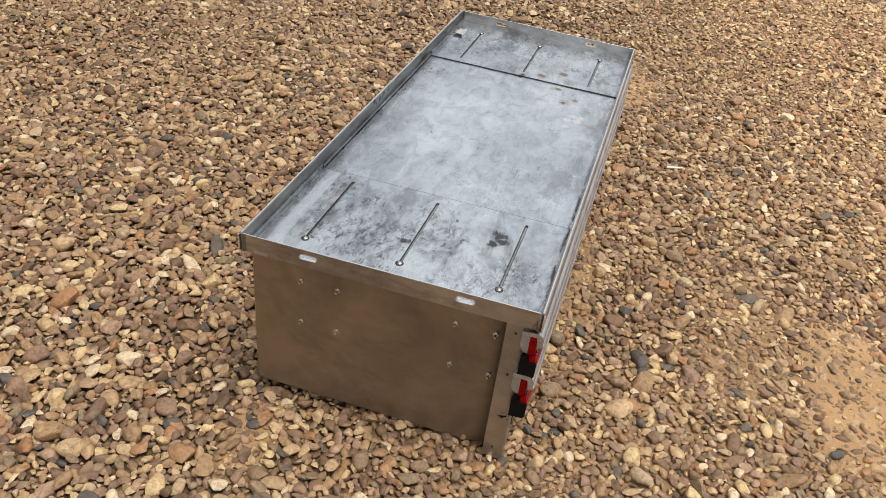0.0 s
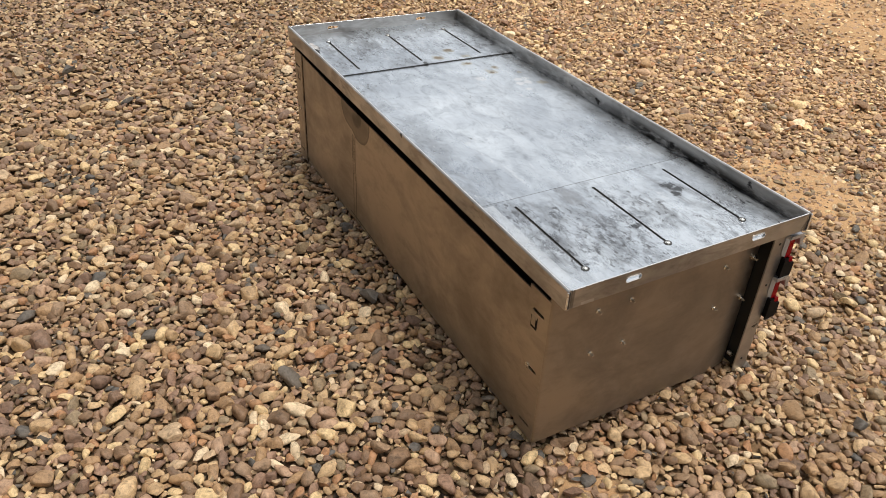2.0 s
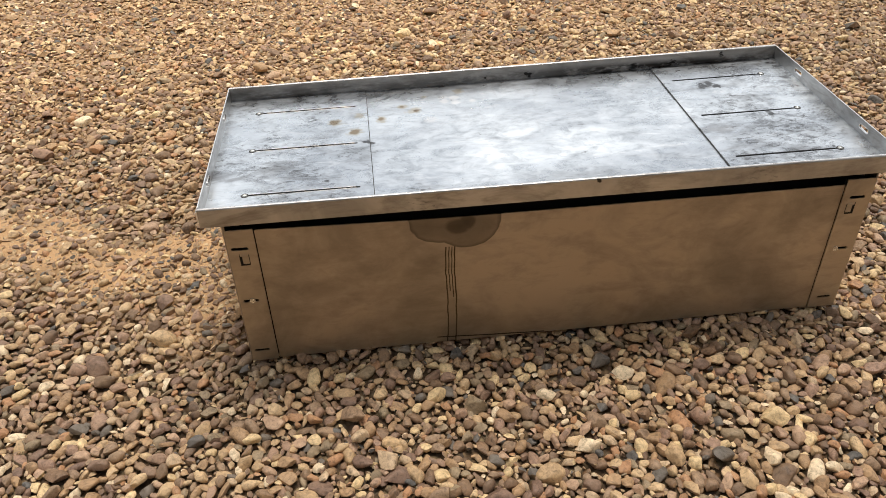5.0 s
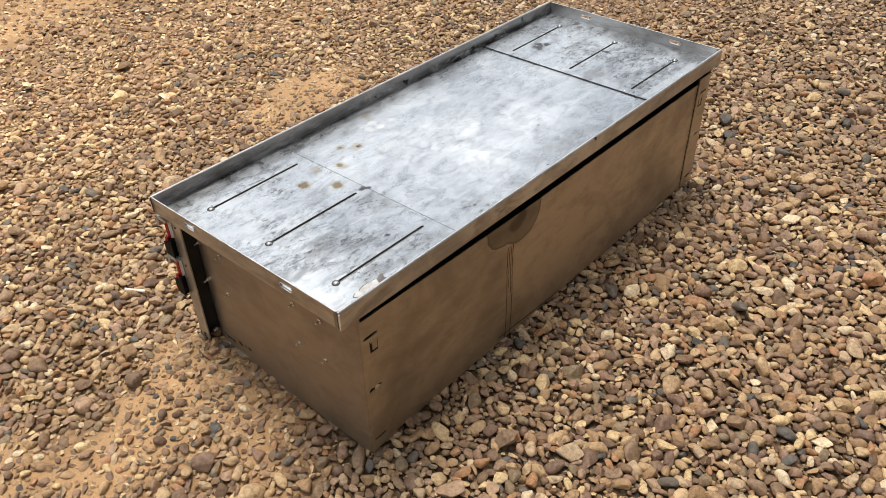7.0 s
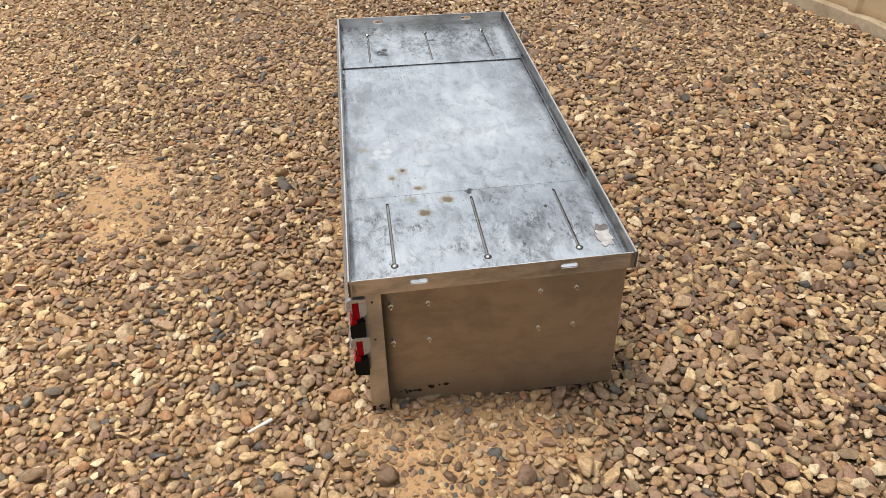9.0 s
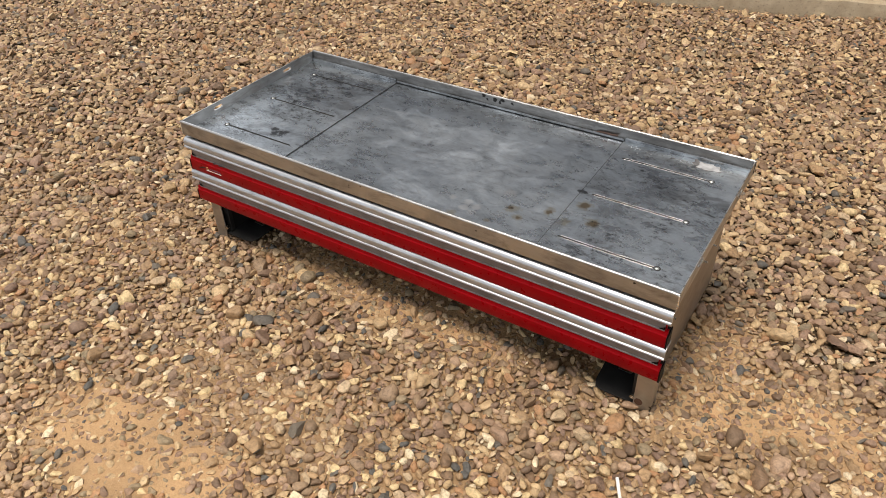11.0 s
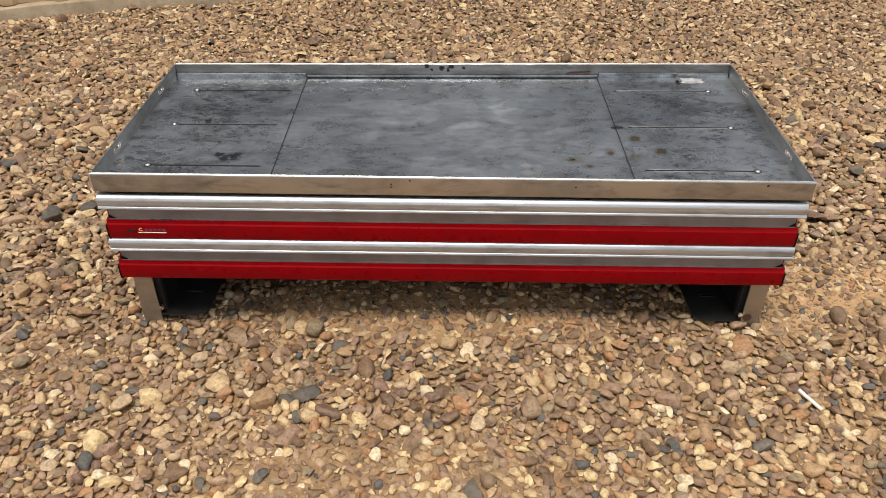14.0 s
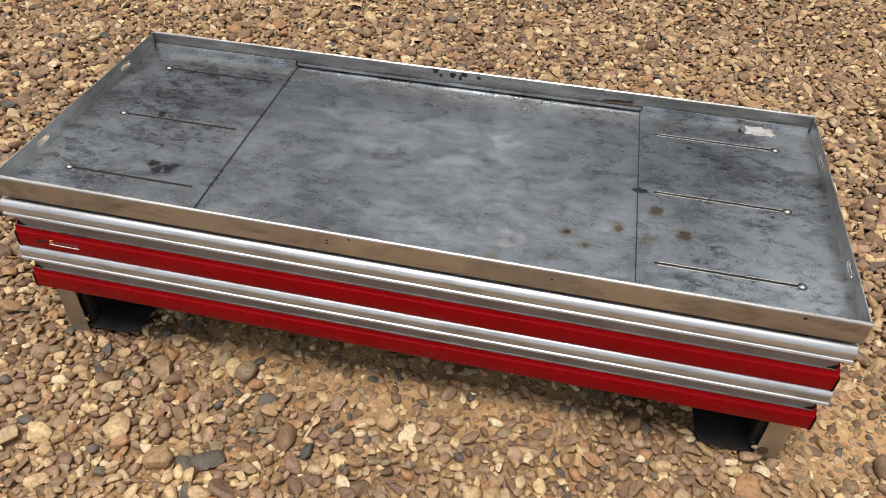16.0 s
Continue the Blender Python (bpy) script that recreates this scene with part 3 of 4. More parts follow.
def build_ground():
    def axis(lo, hi, step):
        fine = np.arange(lo, hi + step / 2, step)
        out = np.array([0.4, 1, 2, 4, 8, 16, 30])
        return np.concatenate([(lo - out)[::-1], fine, hi + out])

    xs, ys = axis(-4.6, 4.6, 0.033), axis(-4.2, 3.6, 0.033)
    gx, gy = np.meshgrid(xs, ys)
    near = (abs(gx) < 4.7) & (gy > -4.3) & (gy < 3.7)
    gz = np.where(near, relief(gx, gy) - 0.025 + 0.003 / (1 + np.exp(9 * (gy + 0.3))) + 0.018 * sandy(gx, gy) + 0.003 * sandy(gx, gy) * (np.sin(61 * gx + 9 * np.sin(17 * gy)) * np.cos(53 * gy + 8 * np.sin(23 * gx))), -0.0592 * 4 * np.tanh(gy / 4) - 0.035)
    verts = np.stack([gx.ravel(), gy.ravel(), gz.ravel()], 1)
    ny, nx = gx.shape
    i = (np.arange(ny - 1)[:, None] * nx + np.arange(nx - 1)).ravel()
    me = bpy.data.meshes.new("ground")
    me.from_pydata(verts.tolist(), [], np.stack([i, i + 1, i + nx + 1, i + nx], 1).tolist())
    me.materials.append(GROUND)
    ob = new("ground", finish(me, angle=180))
    return tagged(ob, "sandy tan ground under loose river gravel", "ground", kind="structure")


ground = build_ground()


def stone_forms(level, count, seed):
    """Worn pebble shapes of half length 1, with the undersides left off; one in four is broken and angular."""
    rng, forms = np.random.default_rng(seed), []
    for k in range(count):
        bm = bmesh.new()
        bmesh.ops.create_icosphere(bm, subdivisions=level, radius=1)
        bmesh.ops.rotate(bm, verts=bm.verts[:], matrix=Euler(rng.uniform(0, 6, 3)).to_matrix())
        shift = Vector(rng.uniform(-9, 9, 3))
        broken = k % 4 == 3
        for v in bm.verts:
            v.co *= 1 + (0.30 if broken else 0.2) * noise.noise(v.co * 0.9 + shift)
        for _ in range(9 if broken else 7):
            d = Vector(rng.normal(size=3)).normalized()
            h = rng.uniform(0.4, 0.66) if broken else rng.uniform(0.5, 0.8)
            for v in bm.verts:
                over = v.co.dot(d) - h
                if over > 0:
                    v.co -= d * over * (1.0 if broken else 0.85)
        reach = [max(abs(v.co[a]) for v in bm.verts) for a in (0, 1, 2)]
        for v in bm.verts:
            v.co = Vector(v.co[a] / reach[a] for a in (0, 1, 2))
        low = [f for f in bm.faces if f.calc_center_median().z < (-0.45 if level > 1 else -0.3)]
        bmesh.ops.delete(bm, geom=low, context="FACES")
        bmesh.ops.delete(bm, geom=[v for v in bm.verts if not v.link_faces], context="VERTS")
        bm.verts.index_update()
        vs = np.array([v.co[:] for v in bm.verts])
        forms.append((vs, np.array([[v.index for v in f.verts] for f in bm.faces])))
        bm.free()
    return forms


def scatter(seed, classes):
    """Stones laid side by side, the large ones first: x, y, half length."""
    rng = np.random.default_rng(seed)
    cell, x0, y0, w, h = 0.003, -4.3, -4.0, 8.6, 7.7
    grid = np.zeros((int(h / cell) + 60, int(w / cell) + 60), bool)
    disks = {}
    for k in range(1, 20):
        a = np.arange(-k, k + 1)
        disks[k] = a[:, None] ** 2 + a[None] ** 2 <= k * k + 1
    out = []
    for tries, lo, hi, reach in classes:
        x, y = rng.uniform(max(x0, -reach), min(x0 + w, reach), tries), rng.uniform(max(y0, -reach - 0.1), min(y0 + h, reach), tries)
        r = hi - (hi - lo) * rng.random(tries) ** 0.7
        sand = sandy(x, y)
        coarse = np.clip(0.62 + 0.35 * np.tanh(2 * y) - 0.08 * np.hypot(x, y), 0.2, 1)
        keep = ((x / 4.25) ** 2 + ((y + 0.1) / 3.85) ** 2 < 1) & ~beyond_wall(x, y, 0.0)
        keep &= ~((abs(x) < 0.69) & (abs(y - 0.02) < 0.26) & (rng.random(tries) < 0.7))
        keep &= rng.random(tries) > sand * (0.97 if lo > 0.012 else 0.75 if lo > 0.008 else 0.1)
        if lo > 0.016:
            keep &= rng.random(tries) < coarse
        elif lo > 0.011:
            keep &= rng.random(tries) < 0.1 + coarse
        for a, b, s in zip(x[keep], y[keep], r[keep]):
            i, j = int((b - y0) / cell) + 24, int((a - x0) / cell) + 24
            q = max(1, int(0.56 * s / cell))
            if grid[i, j] or grid[i + q, j] or grid[i - q, j] or grid[i, j + q] or grid[i, j - q]:
                continue
            k = max(1, int(round(0.74 * s / cell)))
            grid[i - k : i + k + 1, j - k : j + k + 1] |= disks[k]
            out.append((a, b, s))
    return np.array(out)


def stone_poses(st, seed):
    """Turn and size of each stone as 3 x 3 matrices, and its centre. Most lie on their flat side."""
    rng = np.random.default_rng(seed)
    n = len(st)
    yaw, tip, lean = rng.uniform(0, 2 * np.pi, n), rng.normal(0, 0.27, n), rng.normal(0, 0.27, n)
    sc = np.stack([st[:, 2] * rng.uniform(0.98, 1.45, n), st[:, 2] * rng.uniform(0.68, 0.98, n), st[:, 2] * rng.uniform(0.42, 0.78, n)], 1)
    cz, sz, cx, sx, cy, sy = np.cos(yaw), np.sin(yaw), np.cos(tip), np.sin(tip), np.cos(lean), np.sin(lean)
    o, l = np.zeros(n), np.ones(n)
    rz = np.array([[cz, -sz, o], [sz, cz, o], [o, o, l]]).transpose(2, 0, 1)
    rx = np.array([[l, o, o], [o, cx, -sx], [o, sx, cx]]).transpose(2, 0, 1)
    ry = np.array([[cy, o, sy], [o, l, o], [-sy, o, cy]]).transpose(2, 0, 1)
    m = rz @ rx @ ry * sc[:, None, :]
    z = relief(st[:, 0], st[:, 1]) - 0.020 + sc[:, 2] * rng.uniform(0.1, 1.0, n) + 0.010 * sandy(st[:, 0], st[:, 1])
    return m, np.stack([st[:, 0], st[:, 1], z], 1)


def stone_mesh(name, forms, mats, places, seed, material):
    rng = np.random.default_rng(seed)
    kind = rng.integers(0, len(forms), len(mats))
    verts, faces, base = [], [], 0
    for k, (vs, fs) in enumerate(forms):
        pick = kind == k
        v = np.einsum("nij,vj->nvi", mats[pick], vs) + places[pick][:, None]
        f = fs[None] + (np.arange(pick.sum()) * len(vs))[:, None, None] + base
        verts.append(v.reshape(-1, 3))
        faces.append(f.reshape(-1, 3))
        base += v.shape[0] * v.shape[1]
    verts, faces = np.concatenate(verts), np.concatenate(faces)
    me = bpy.data.meshes.new(name)
    me.vertices.add(len(verts))
    me.vertices.foreach_set("co", verts.astype(np.float32).ravel())
    me.loops.add(faces.size)
    me.loops.foreach_set("vertex_index", faces.astype(np.int32).ravel())
    me.polygons.add(len(faces))
    me.polygons.foreach_set("loop_start", np.arange(0, faces.size, 3, dtype=np.int32))
    me.update(calc_edges=True)
    finish(me, angle=38)
    me.materials.append(material)
    return me


def lay_gravel():
    st = scatter(11, ((9000, 0.019, 0.031, 9.0), (110000, 0.0135, 0.0195, 9.0), (330000, 0.0098, 0.0138, 9.0), (150000, 0.0066, 0.0098, 1.9), (130000, 0.0042, 0.0066, 1.45)))
    m, place = stone_poses(st, 5)
    x, y, r = st.T
    place[:, 2] -= np.where(r < 0.0066, 0.001, 0.0)
    close = (abs(x) < 1.6) & (abs(y) < 1.4)
    mid = (np.hypot(x, y * 1.08) < 1.9) & (r > 0.0095)
    single = close & (r > 0.0165) & (abs(x) < 1.5) & (abs(y) < 1.2)
    pick = np.flatnonzero(single)
    order = np.argsort(np.hypot(np.maximum(abs(x[pick]) - 0.76, 0), np.maximum(abs(y[pick]) - 0.31, 0)))
    pick = pick[order][:300]
    single = np.zeros(len(st), bool)
    single[pick] = True
    large = close & (r > 0.0172) & ~single
    mid &= ~large & ~single
    rest = ~large & ~mid & ~single
    gravel = tagged(new("gravel", stone_mesh("gravel", stone_forms(1, 15, 4), m[rest], place[rest], 8, STONES)), "loose tan, brown and grey river gravel", "gravel", kind="stuff")
    for name, pickled, forms, seed in (("pebbles", mid, stone_forms(2, 20, 3), 9), ("cobbles", large, stone_forms(3, 15, 7), 10)):
        ob = tagged(new(name, stone_mesh(name, forms, m[pickled], place[pickled], seed, STONES)), kind="stuff")
        ob.parent = gravel
    shapes = []
    for vs, fs in stone_forms(3, 15, 21):
        me = bpy.data.meshes.new("stone")
        me.from_pydata(vs.tolist(), [], fs.tolist())
        me.materials.append(STONE_EACH)
        shapes.append(finish(me, angle=38))
    return gravel, shapes, [(m[k], place[k]) for k in pick]


# ---- the shed wall behind ----
def build_wall():
    turn = Matrix.Translation((0, WALL_B, WALL_Z)) @ Matrix.Rotation(math.atan(WALL_A), 4, "Z")
    wall = tagged(new("wall_north"), "beige ribbed metal shed wall on a concrete footing", "wall", kind="structure")
    rng = random.Random(4)
    foot = box(-3.15, 6, 0.0, 0.5, -0.2, 0.075, 0.008)
    bmesh.ops.subdivide_edges(foot, edges=[e for e in foot.edges if abs(e.verts[0].co.x - e.verts[1].co.x) > 5], cuts=90)
    for v in foot.verts:
        v.co += Vector((0, 0.012, 0.010)) * noise.noise(v.co * 5.0)
    bmesh.ops.transform(foot, matrix=turn, verts=foot.verts)
    part("footing", foot, CONCRETE, wall, "weathered concrete footing", False)
    ribs = []
    x = -3.1
    while x < 5.8:
        ribs += [(x, 0.06), (x + 0.17, 0.06), (x + 0.19, 0.035), (x + 0.235, 0.035), (x + 0.255, 0.06)]
        x += 0.255
    ribs.append((6.0, 0.06))
    bm = bmesh.new()
    lo = [bm.verts.new((u, v, 0.08)) for u, v in ribs]
    hi = [bm.verts.new((u, v, 1.1)) for u, v in ribs]
    for k in range(len(ribs) - 1):
        bm.faces.new((lo[k], lo[k + 1], hi[k + 1], hi[k]))
    bmesh.ops.transform(bm, matrix=turn, verts=bm.verts)
    clad = part("cladding", bm, CLADDING, wall, "beige ribbed steel cladding", False)
    # unseen upper wall, added dark so that the tray reflects it
    upper = bmesh.new()
    lo, hi = ([upper.verts.new((u, v - 0.004, z)) for u, v in ribs] for z in (1.1, 4.6))
    for k in range(len(ribs) - 1):
        upper.faces.new((lo[k], lo[k + 1], hi[k + 1], hi[k]))
    bmesh.ops.transform(upper, matrix=turn, verts=upper.verts)
    part("upper_cladding", upper, plain("dark_reflected_wall", (0.150, 0.167, 0.192), 0.5, 0.0, 0.2, 4), wall, "unseen upper wall, dark for the tray to reflect", False)
    core = box(-3.1, 6, 0.07, 0.4, 0.077, 4.6)
    bmesh.ops.transform(core, matrix=turn, verts=core.verts)
    part("wall_core", core, CLADDING, wall, "", False)
    for u, z in ((-0.62, 0.2), (-1.1, 0.2)):
        s = rod((u, 0.058, z), (u, 0.05, z), 0.007, 8)
        bmesh.ops.transform(s, matrix=turn, verts=s.verts)
        part("screw", s, CHROME, clad, "", False)
    return wall


build_wall()


# ---- the toolbox ----
TOP = 0.376
SLOT_Y = (-0.206, 0.0, 0.206)
toolbox = holder("drawer_toolbox", 0, 0, 0, "bare steel two-drawer truck toolbox standing on gravel", "toolbox")


def build_tray():
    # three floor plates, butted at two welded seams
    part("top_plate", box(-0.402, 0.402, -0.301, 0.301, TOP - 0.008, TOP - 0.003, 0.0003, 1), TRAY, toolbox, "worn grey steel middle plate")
    for s in (-1, 1):
        outline = [(s * 0.3985, -0.301), (s * 0.757, -0.301), (s * 0.757, 0.301), (s * 0.3985, 0.301)]
        holes = [oval(s * 0.555, y, 0.256, 0.0075) for y in SLOT_Y]
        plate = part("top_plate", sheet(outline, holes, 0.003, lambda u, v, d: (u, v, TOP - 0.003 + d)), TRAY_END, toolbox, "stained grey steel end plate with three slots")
        part("seam", box(s * 0.3975 - 0.0007, s * 0.3975 + 0.0007, -0.3, 0.3, TOP - 0.003, TOP - 0.0004), SEAM, plate, "dark lapped seam")
        part("liner", box(min(s * 0.42, s * 0.7), max(s * 0.42, s * 0.7), -0.23, 0.23, TOP - 0.0052, TOP - 0.0032), RIM, plate, "bright steel under the slots")
        for y in SLOT_Y:
            # thin ring whose near-black colour gives the slot wall's shade
            slot = part("slot_wall", sheet(oval(s * 0.555, y, 0.2562, 0.0077), [oval(s * 0.555, y, 0.2535, 0.0050)], 0.0035, lambda u, v, d: (u, v, TOP - 0.0041 + d)), SEAM, plate, "cut edge of the slot, shade in its colour")
            # thin rods added as the bright glint along the slot's edges
            if s > 0:
                for d in (-0.0036, 0.0036):
                    part("burr", rod((0.435, y + d, TOP), (0.672, y + d, TOP), 0.0005, 6), RIM, plate, "thin rod added for the slot edge's glint")
            bm = bmesh.new()
            bmesh.ops.create_uvsphere(bm, u_segments=16, v_segments=8, radius=0.0064)
            for v in bm.verts:
                v.co = Vector((v.co.x + s * 0.6775, v.co.y + y, max(v.co.z, -0.002) * 0.75 + TOP - 0.001))
            part("head", bm, CHROME, plate, "round bright rivet head")
            ring = [[(s * 0.6775 + r * math.cos(k * math.pi / 9), y + r * math.sin(k * math.pi / 9)) for k in range(18)] for r in (0.0086, 0.0062)]
            part("head_ring", sheet(ring[0], ring[1:], 0.0012, lambda u, v, d: (u, v, TOP - 0.0005 + d)), SEAM, plate, "dark ring round the rivet")
    # folded front and back rims, round along the top
    for s in (-1, 1):
        prof = [(s * 0.31, 0.368), *[(s * y, z) for y, z in arc(0.3055, 0.4075, 0.0045, 0, 180, 8)], (s * 0.301, 0.368)]
        part("rim", run(prof, -0.76, 0.76), RIM, toolbox, "bare steel rim with a rolled top edge")
    for a, b in ((-0.755, -0.402), (0.402, 0.755), (-0.398, 0.398)):
        h = 0.011 if abs(a + b) > 0.1 else 0.006
        prof = [(0.301, TOP), (0.301, TOP + h), (0.2960, TOP + h), (0.2952, TOP + h - 0.0012), (0.2950, TOP)]
        part("ledge", run(prof, a, b), TRAY_END, toolbox)
    # side rims with two oval slots each
    for s in (-1, 1):
        outline = [(-0.3005, 0.37), (0.3005, 0.37), (0.3005, 0.4105), (-0.3005, 0.4105)]
        holes = [oval(v, 0.394, 0.037, 0.011) for v in (-0.16, 0.16)]
        rim = part("side_rim", sheet(outline, holes, 0.003, lambda u, v, d, s=s: (s * (0.757 + d), u, v)), RIM, toolbox, "steel end rim with two oval slots")
        for v in (-0.16, 0.16):
            ring = [oval(v, 0.394, 0.0386, 0.0126), oval(v, 0.394, 0.037, 0.011)]
            part("slot_lip", sheet(ring[0], ring[1:], 0.0056, lambda u, w, d, s=s: (s * (0.7557 + d), u, w)), EDGE, rim, "bright cut edge of the slot")
        # pale strip: the rim's worn edge, with its highlight put into the colour
        part("worn_edge", box(*sorted((s * 0.7574, s * 0.7597)), -0.3, 0.3, 0.4104, 0.4112, 0.0003, 1), EDGE, rim, "worn top edge with its highlight in the colour")
    for s in (-1, 1):
        part("worn_edge", box(-0.756, 0.756, *sorted((s * 0.3042, s * 0.3068)), 0.4114, 0.4123, 0.0003, 1), EDGE, toolbox, "worn top edge with its highlight in the colour")
    for a in (-1, 1):
        for b in (-1, 1):
            xs, ys = sorted((a * 0.7585, a * 0.7609)), sorted((b * 0.3040, b * 0.3078))
            part("corner_weld", rod((a * 0.7602, b * 0.3092, 0.373), (a * 0.7602, b * 0.3092, 0.4085), 0.0019, 8), EDGE, toolbox, "bright bead down the rim corner")
            part("corner_gap", box(*xs, *ys, 0.3715, 0.4085), SEAM, toolbox, "dark open corner joint")
    flap = [(0.305, 0.0), (0.318, 0.006), (0.34, 0.009), (0.362, 0.008), (0.38, 0.012), (0.376, 0.003), (0.35, -0.001), (0.325, -0.002)]
    part("flap", sheet(flap, [], 0.0008, lambda u, v, d: (u, 0.2935 - v * 0.45 + 0.006, TOP + 0.004 + v + d)), plain("rusty_flap", (0.13, 0.075, 0.055), 0.7, 0.0, 0.4, 60), toolbox, "rust-brown peeling flap")
    # torn remains of a paper label, its edge lifted and dirty
    rng = random.Random(3)
    pts = []
    for k in range(30):
        a = 2 * math.pi * k / 30
        r = rng.uniform(0.72, 1.08)
        pts.append((0.648 + 0.036 * r * math.copysign(abs(math.cos(a)) ** 0.6, math.cos(a)), 0.272 + 0.018 * r * math.copysign(abs(math.sin(a)) ** 0.6, math.sin(a))))
    rim_pts = [(0.648 + (u - 0.648) * 1.05 + rng.uniform(-0.0008, 0.0012), 0.272 + (v - 0.272) * 1.08 + rng.uniform(-0.001, 0.001)) for u, v in pts]
    part("label_residue", sheet(rim_pts, [], 0.0003, lambda u, v, d: (u, v, TOP + 0.0001 + d)), CURL, toolbox, "dark glue edge round the torn label")
    label = part("torn_label", sheet(pts, [], 0.0005, lambda u, v, d: (u, v, TOP + 0.0005 + d)), PAPER, toolbox, "torn grey paper label, peeling")
    curl = [(0.606, 0.262), (0.612, 0.258), (0.62, 0.261), (0.624, 0.27), (0.621, 0.284), (0.613, 0.29), (0.608, 0.281), (0.611, 0.272)]
    part("curl", sheet(curl, [], 0.0005, lambda u, v, d: (u, v, TOP + 0.0012 + d + max(0, 0.622 - u) * 0.5)), CURL, label, "dark lifted edge")


def build_body():
    for s in (-1, 1):
        # corner post with its cut slots, wrapped round from the end panel
        inner = 0.6565 if s > 0 else 0.6480
        outline = [(s * inner, -0.016), (s * 0.716, -0.016), (s * 0.716, 0.354), (s * inner, 0.354)]
        c = 0.691 if s > 0 else -0.683
        holes = [oval(c, 0.306, 0.036, 0.008), oval(c, 0.164, 0.034, 0.0075), oval(c, 0.016, 0.034, 0.0065)]
        post = part("corner_post", sheet(outline, holes, 0.003, lambda u, v, d: (u, 0.304 + d, v)), BACKM, toolbox, "steel corner strip with punched slots")
        # a tab punched out and bent in; its openings are near-black bars standing for shade
        k = c - s * (0.006 if s > 0 else 0.010)
        for u0, u1, z0, z1 in ((0.0045, 0.0100, 0.266, 0.286), (-0.0100, 0.0100, 0.2625, 0.2665), (-0.0106, -0.0096, 0.266, 0.290), (0.0088, 0.0100, 0.286, 0.293)):
            part("knockout", box(*sorted((k + s * u0, k + s * u1)), 0.3064, 0.3076, z0, z1), INSIDE, post, "near-black bar drawn for the shaded opening round a tab")
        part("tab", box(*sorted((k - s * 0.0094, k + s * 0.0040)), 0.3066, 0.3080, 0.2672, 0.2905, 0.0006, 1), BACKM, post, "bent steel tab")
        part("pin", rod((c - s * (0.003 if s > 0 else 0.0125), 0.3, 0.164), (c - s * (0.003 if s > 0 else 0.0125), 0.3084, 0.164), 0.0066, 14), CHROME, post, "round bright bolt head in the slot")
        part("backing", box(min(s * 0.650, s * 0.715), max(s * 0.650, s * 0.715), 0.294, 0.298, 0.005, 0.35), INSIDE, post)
        # end panel with a rounded rear corner
        line = [*[(s * (0.72 - 0.014 * (k / 8) ** 2), -0.165 - 0.087 * k / 8) for k in range(8, 0, -1)], (s * 0.72, -0.165), (s * 0.72, 0.30), *[(s * (0.713 + 0.007 * math.cos(radians(a))), 0.30 + 0.007 * math.sin(radians(a))) for a in (15, 30, 45, 60, 75, 90)]]
        bm = strip(line, s * 0.0028, -0.016, 0.37)
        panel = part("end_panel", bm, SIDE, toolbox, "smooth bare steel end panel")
        for y in (-0.222, -0.14, 0.112, 0.194):
            for z in (0.301, 0.192):
                part("bolt", join(rod((s * 0.709, y, z), (s * 0.7225, y, z), 0.006, 6), rod((s * 0.722, y, z), (s * 0.731, y, z - 0.001), 0.0028, 8)), CHROME, panel, "zinc plated bolt end with nut")
        part("foot_bolt", join(rod((s * 0.718, -0.245, 0.022), (s * 0.73, -0.245, 0.022), 0.006, 10)), CHROME, panel)
        # front leg, an angle standing off the end panel
        line = [(s * 0.744, -0.242), (s * 0.744, -0.281), (s * 0.7428, -0.2838), (s * 0.74, -0.285), (s * 0.699, -0.285)]
        bm = strip(line, -s * 0.003, -0.016, 0.362)
        leg = part("leg", bm, LEGM, toolbox, "bent steel angle leg")
        # dark filler and black liner, added for the shade behind the leg
        part("leg_return", box(min(s * 0.688, s * 0.7395), max(s * 0.688, s * 0.7395), -0.270, -0.256, -0.012, 0.366), DARK, leg, "dark filler added behind the leg for its shade")
        part("leg_inside", strip([(s * 0.7408, -0.2425), (s * 0.7408, -0.279)], -s * 0.0012, -0.01, 0.36), INSIDE, leg)
        # near-black discs stand for holes, their shade is only colour
        for z in (0.337, 0.229, 0.016):
            part("hole", rod((s * 0.743, -0.262, z), (s * 0.7452, -0.262, z), 0.0028, 10), SEAM, leg)
        if s > 0:
            part("rust_blotch", rod((s * 0.712, -0.2845, 0.02), (s * 0.712, -0.2862, 0.02), 0.011, 9), plain("rust", (0.07, 0.03, 0.015), 0.8), leg)
        part("foot_bolt", rod((s * 0.694, -0.286, 0.028), (s * 0.694, -0.278, 0.028), 0.006, 10), CHROME, leg)
        # dark base plate, its colour deepened for the shade under the drawers
        a, b = s * 0.698, s * 0.588
        plate = [(a, -0.283), (b + s * 0.025, -0.283), (b + s * 0.007, -0.276), (b, -0.255), (b - s * 0.02, 0.28), (a, 0.28)]
        part("base_plate", sheet(plate, [oval((a + b) / 2, -0.19, 0.036, 0.008)], 0.003, lambda u, v, d: (u, v, 0.004 + d)), DARK, toolbox, "dark steel base plate with a slot, deepened for shade")
        ring = [oval((a + b) / 2, -0.19, 0.039, 0.011), oval((a + b) / 2, -0.19, 0.036, 0.008)]
        part("plate_slot_lip", sheet(ring[0], ring[1:], 0.0012, lambda u, v, d: (u, v, 0.007 + d)), RIM, toolbox, "bright lip of the base plate slot")
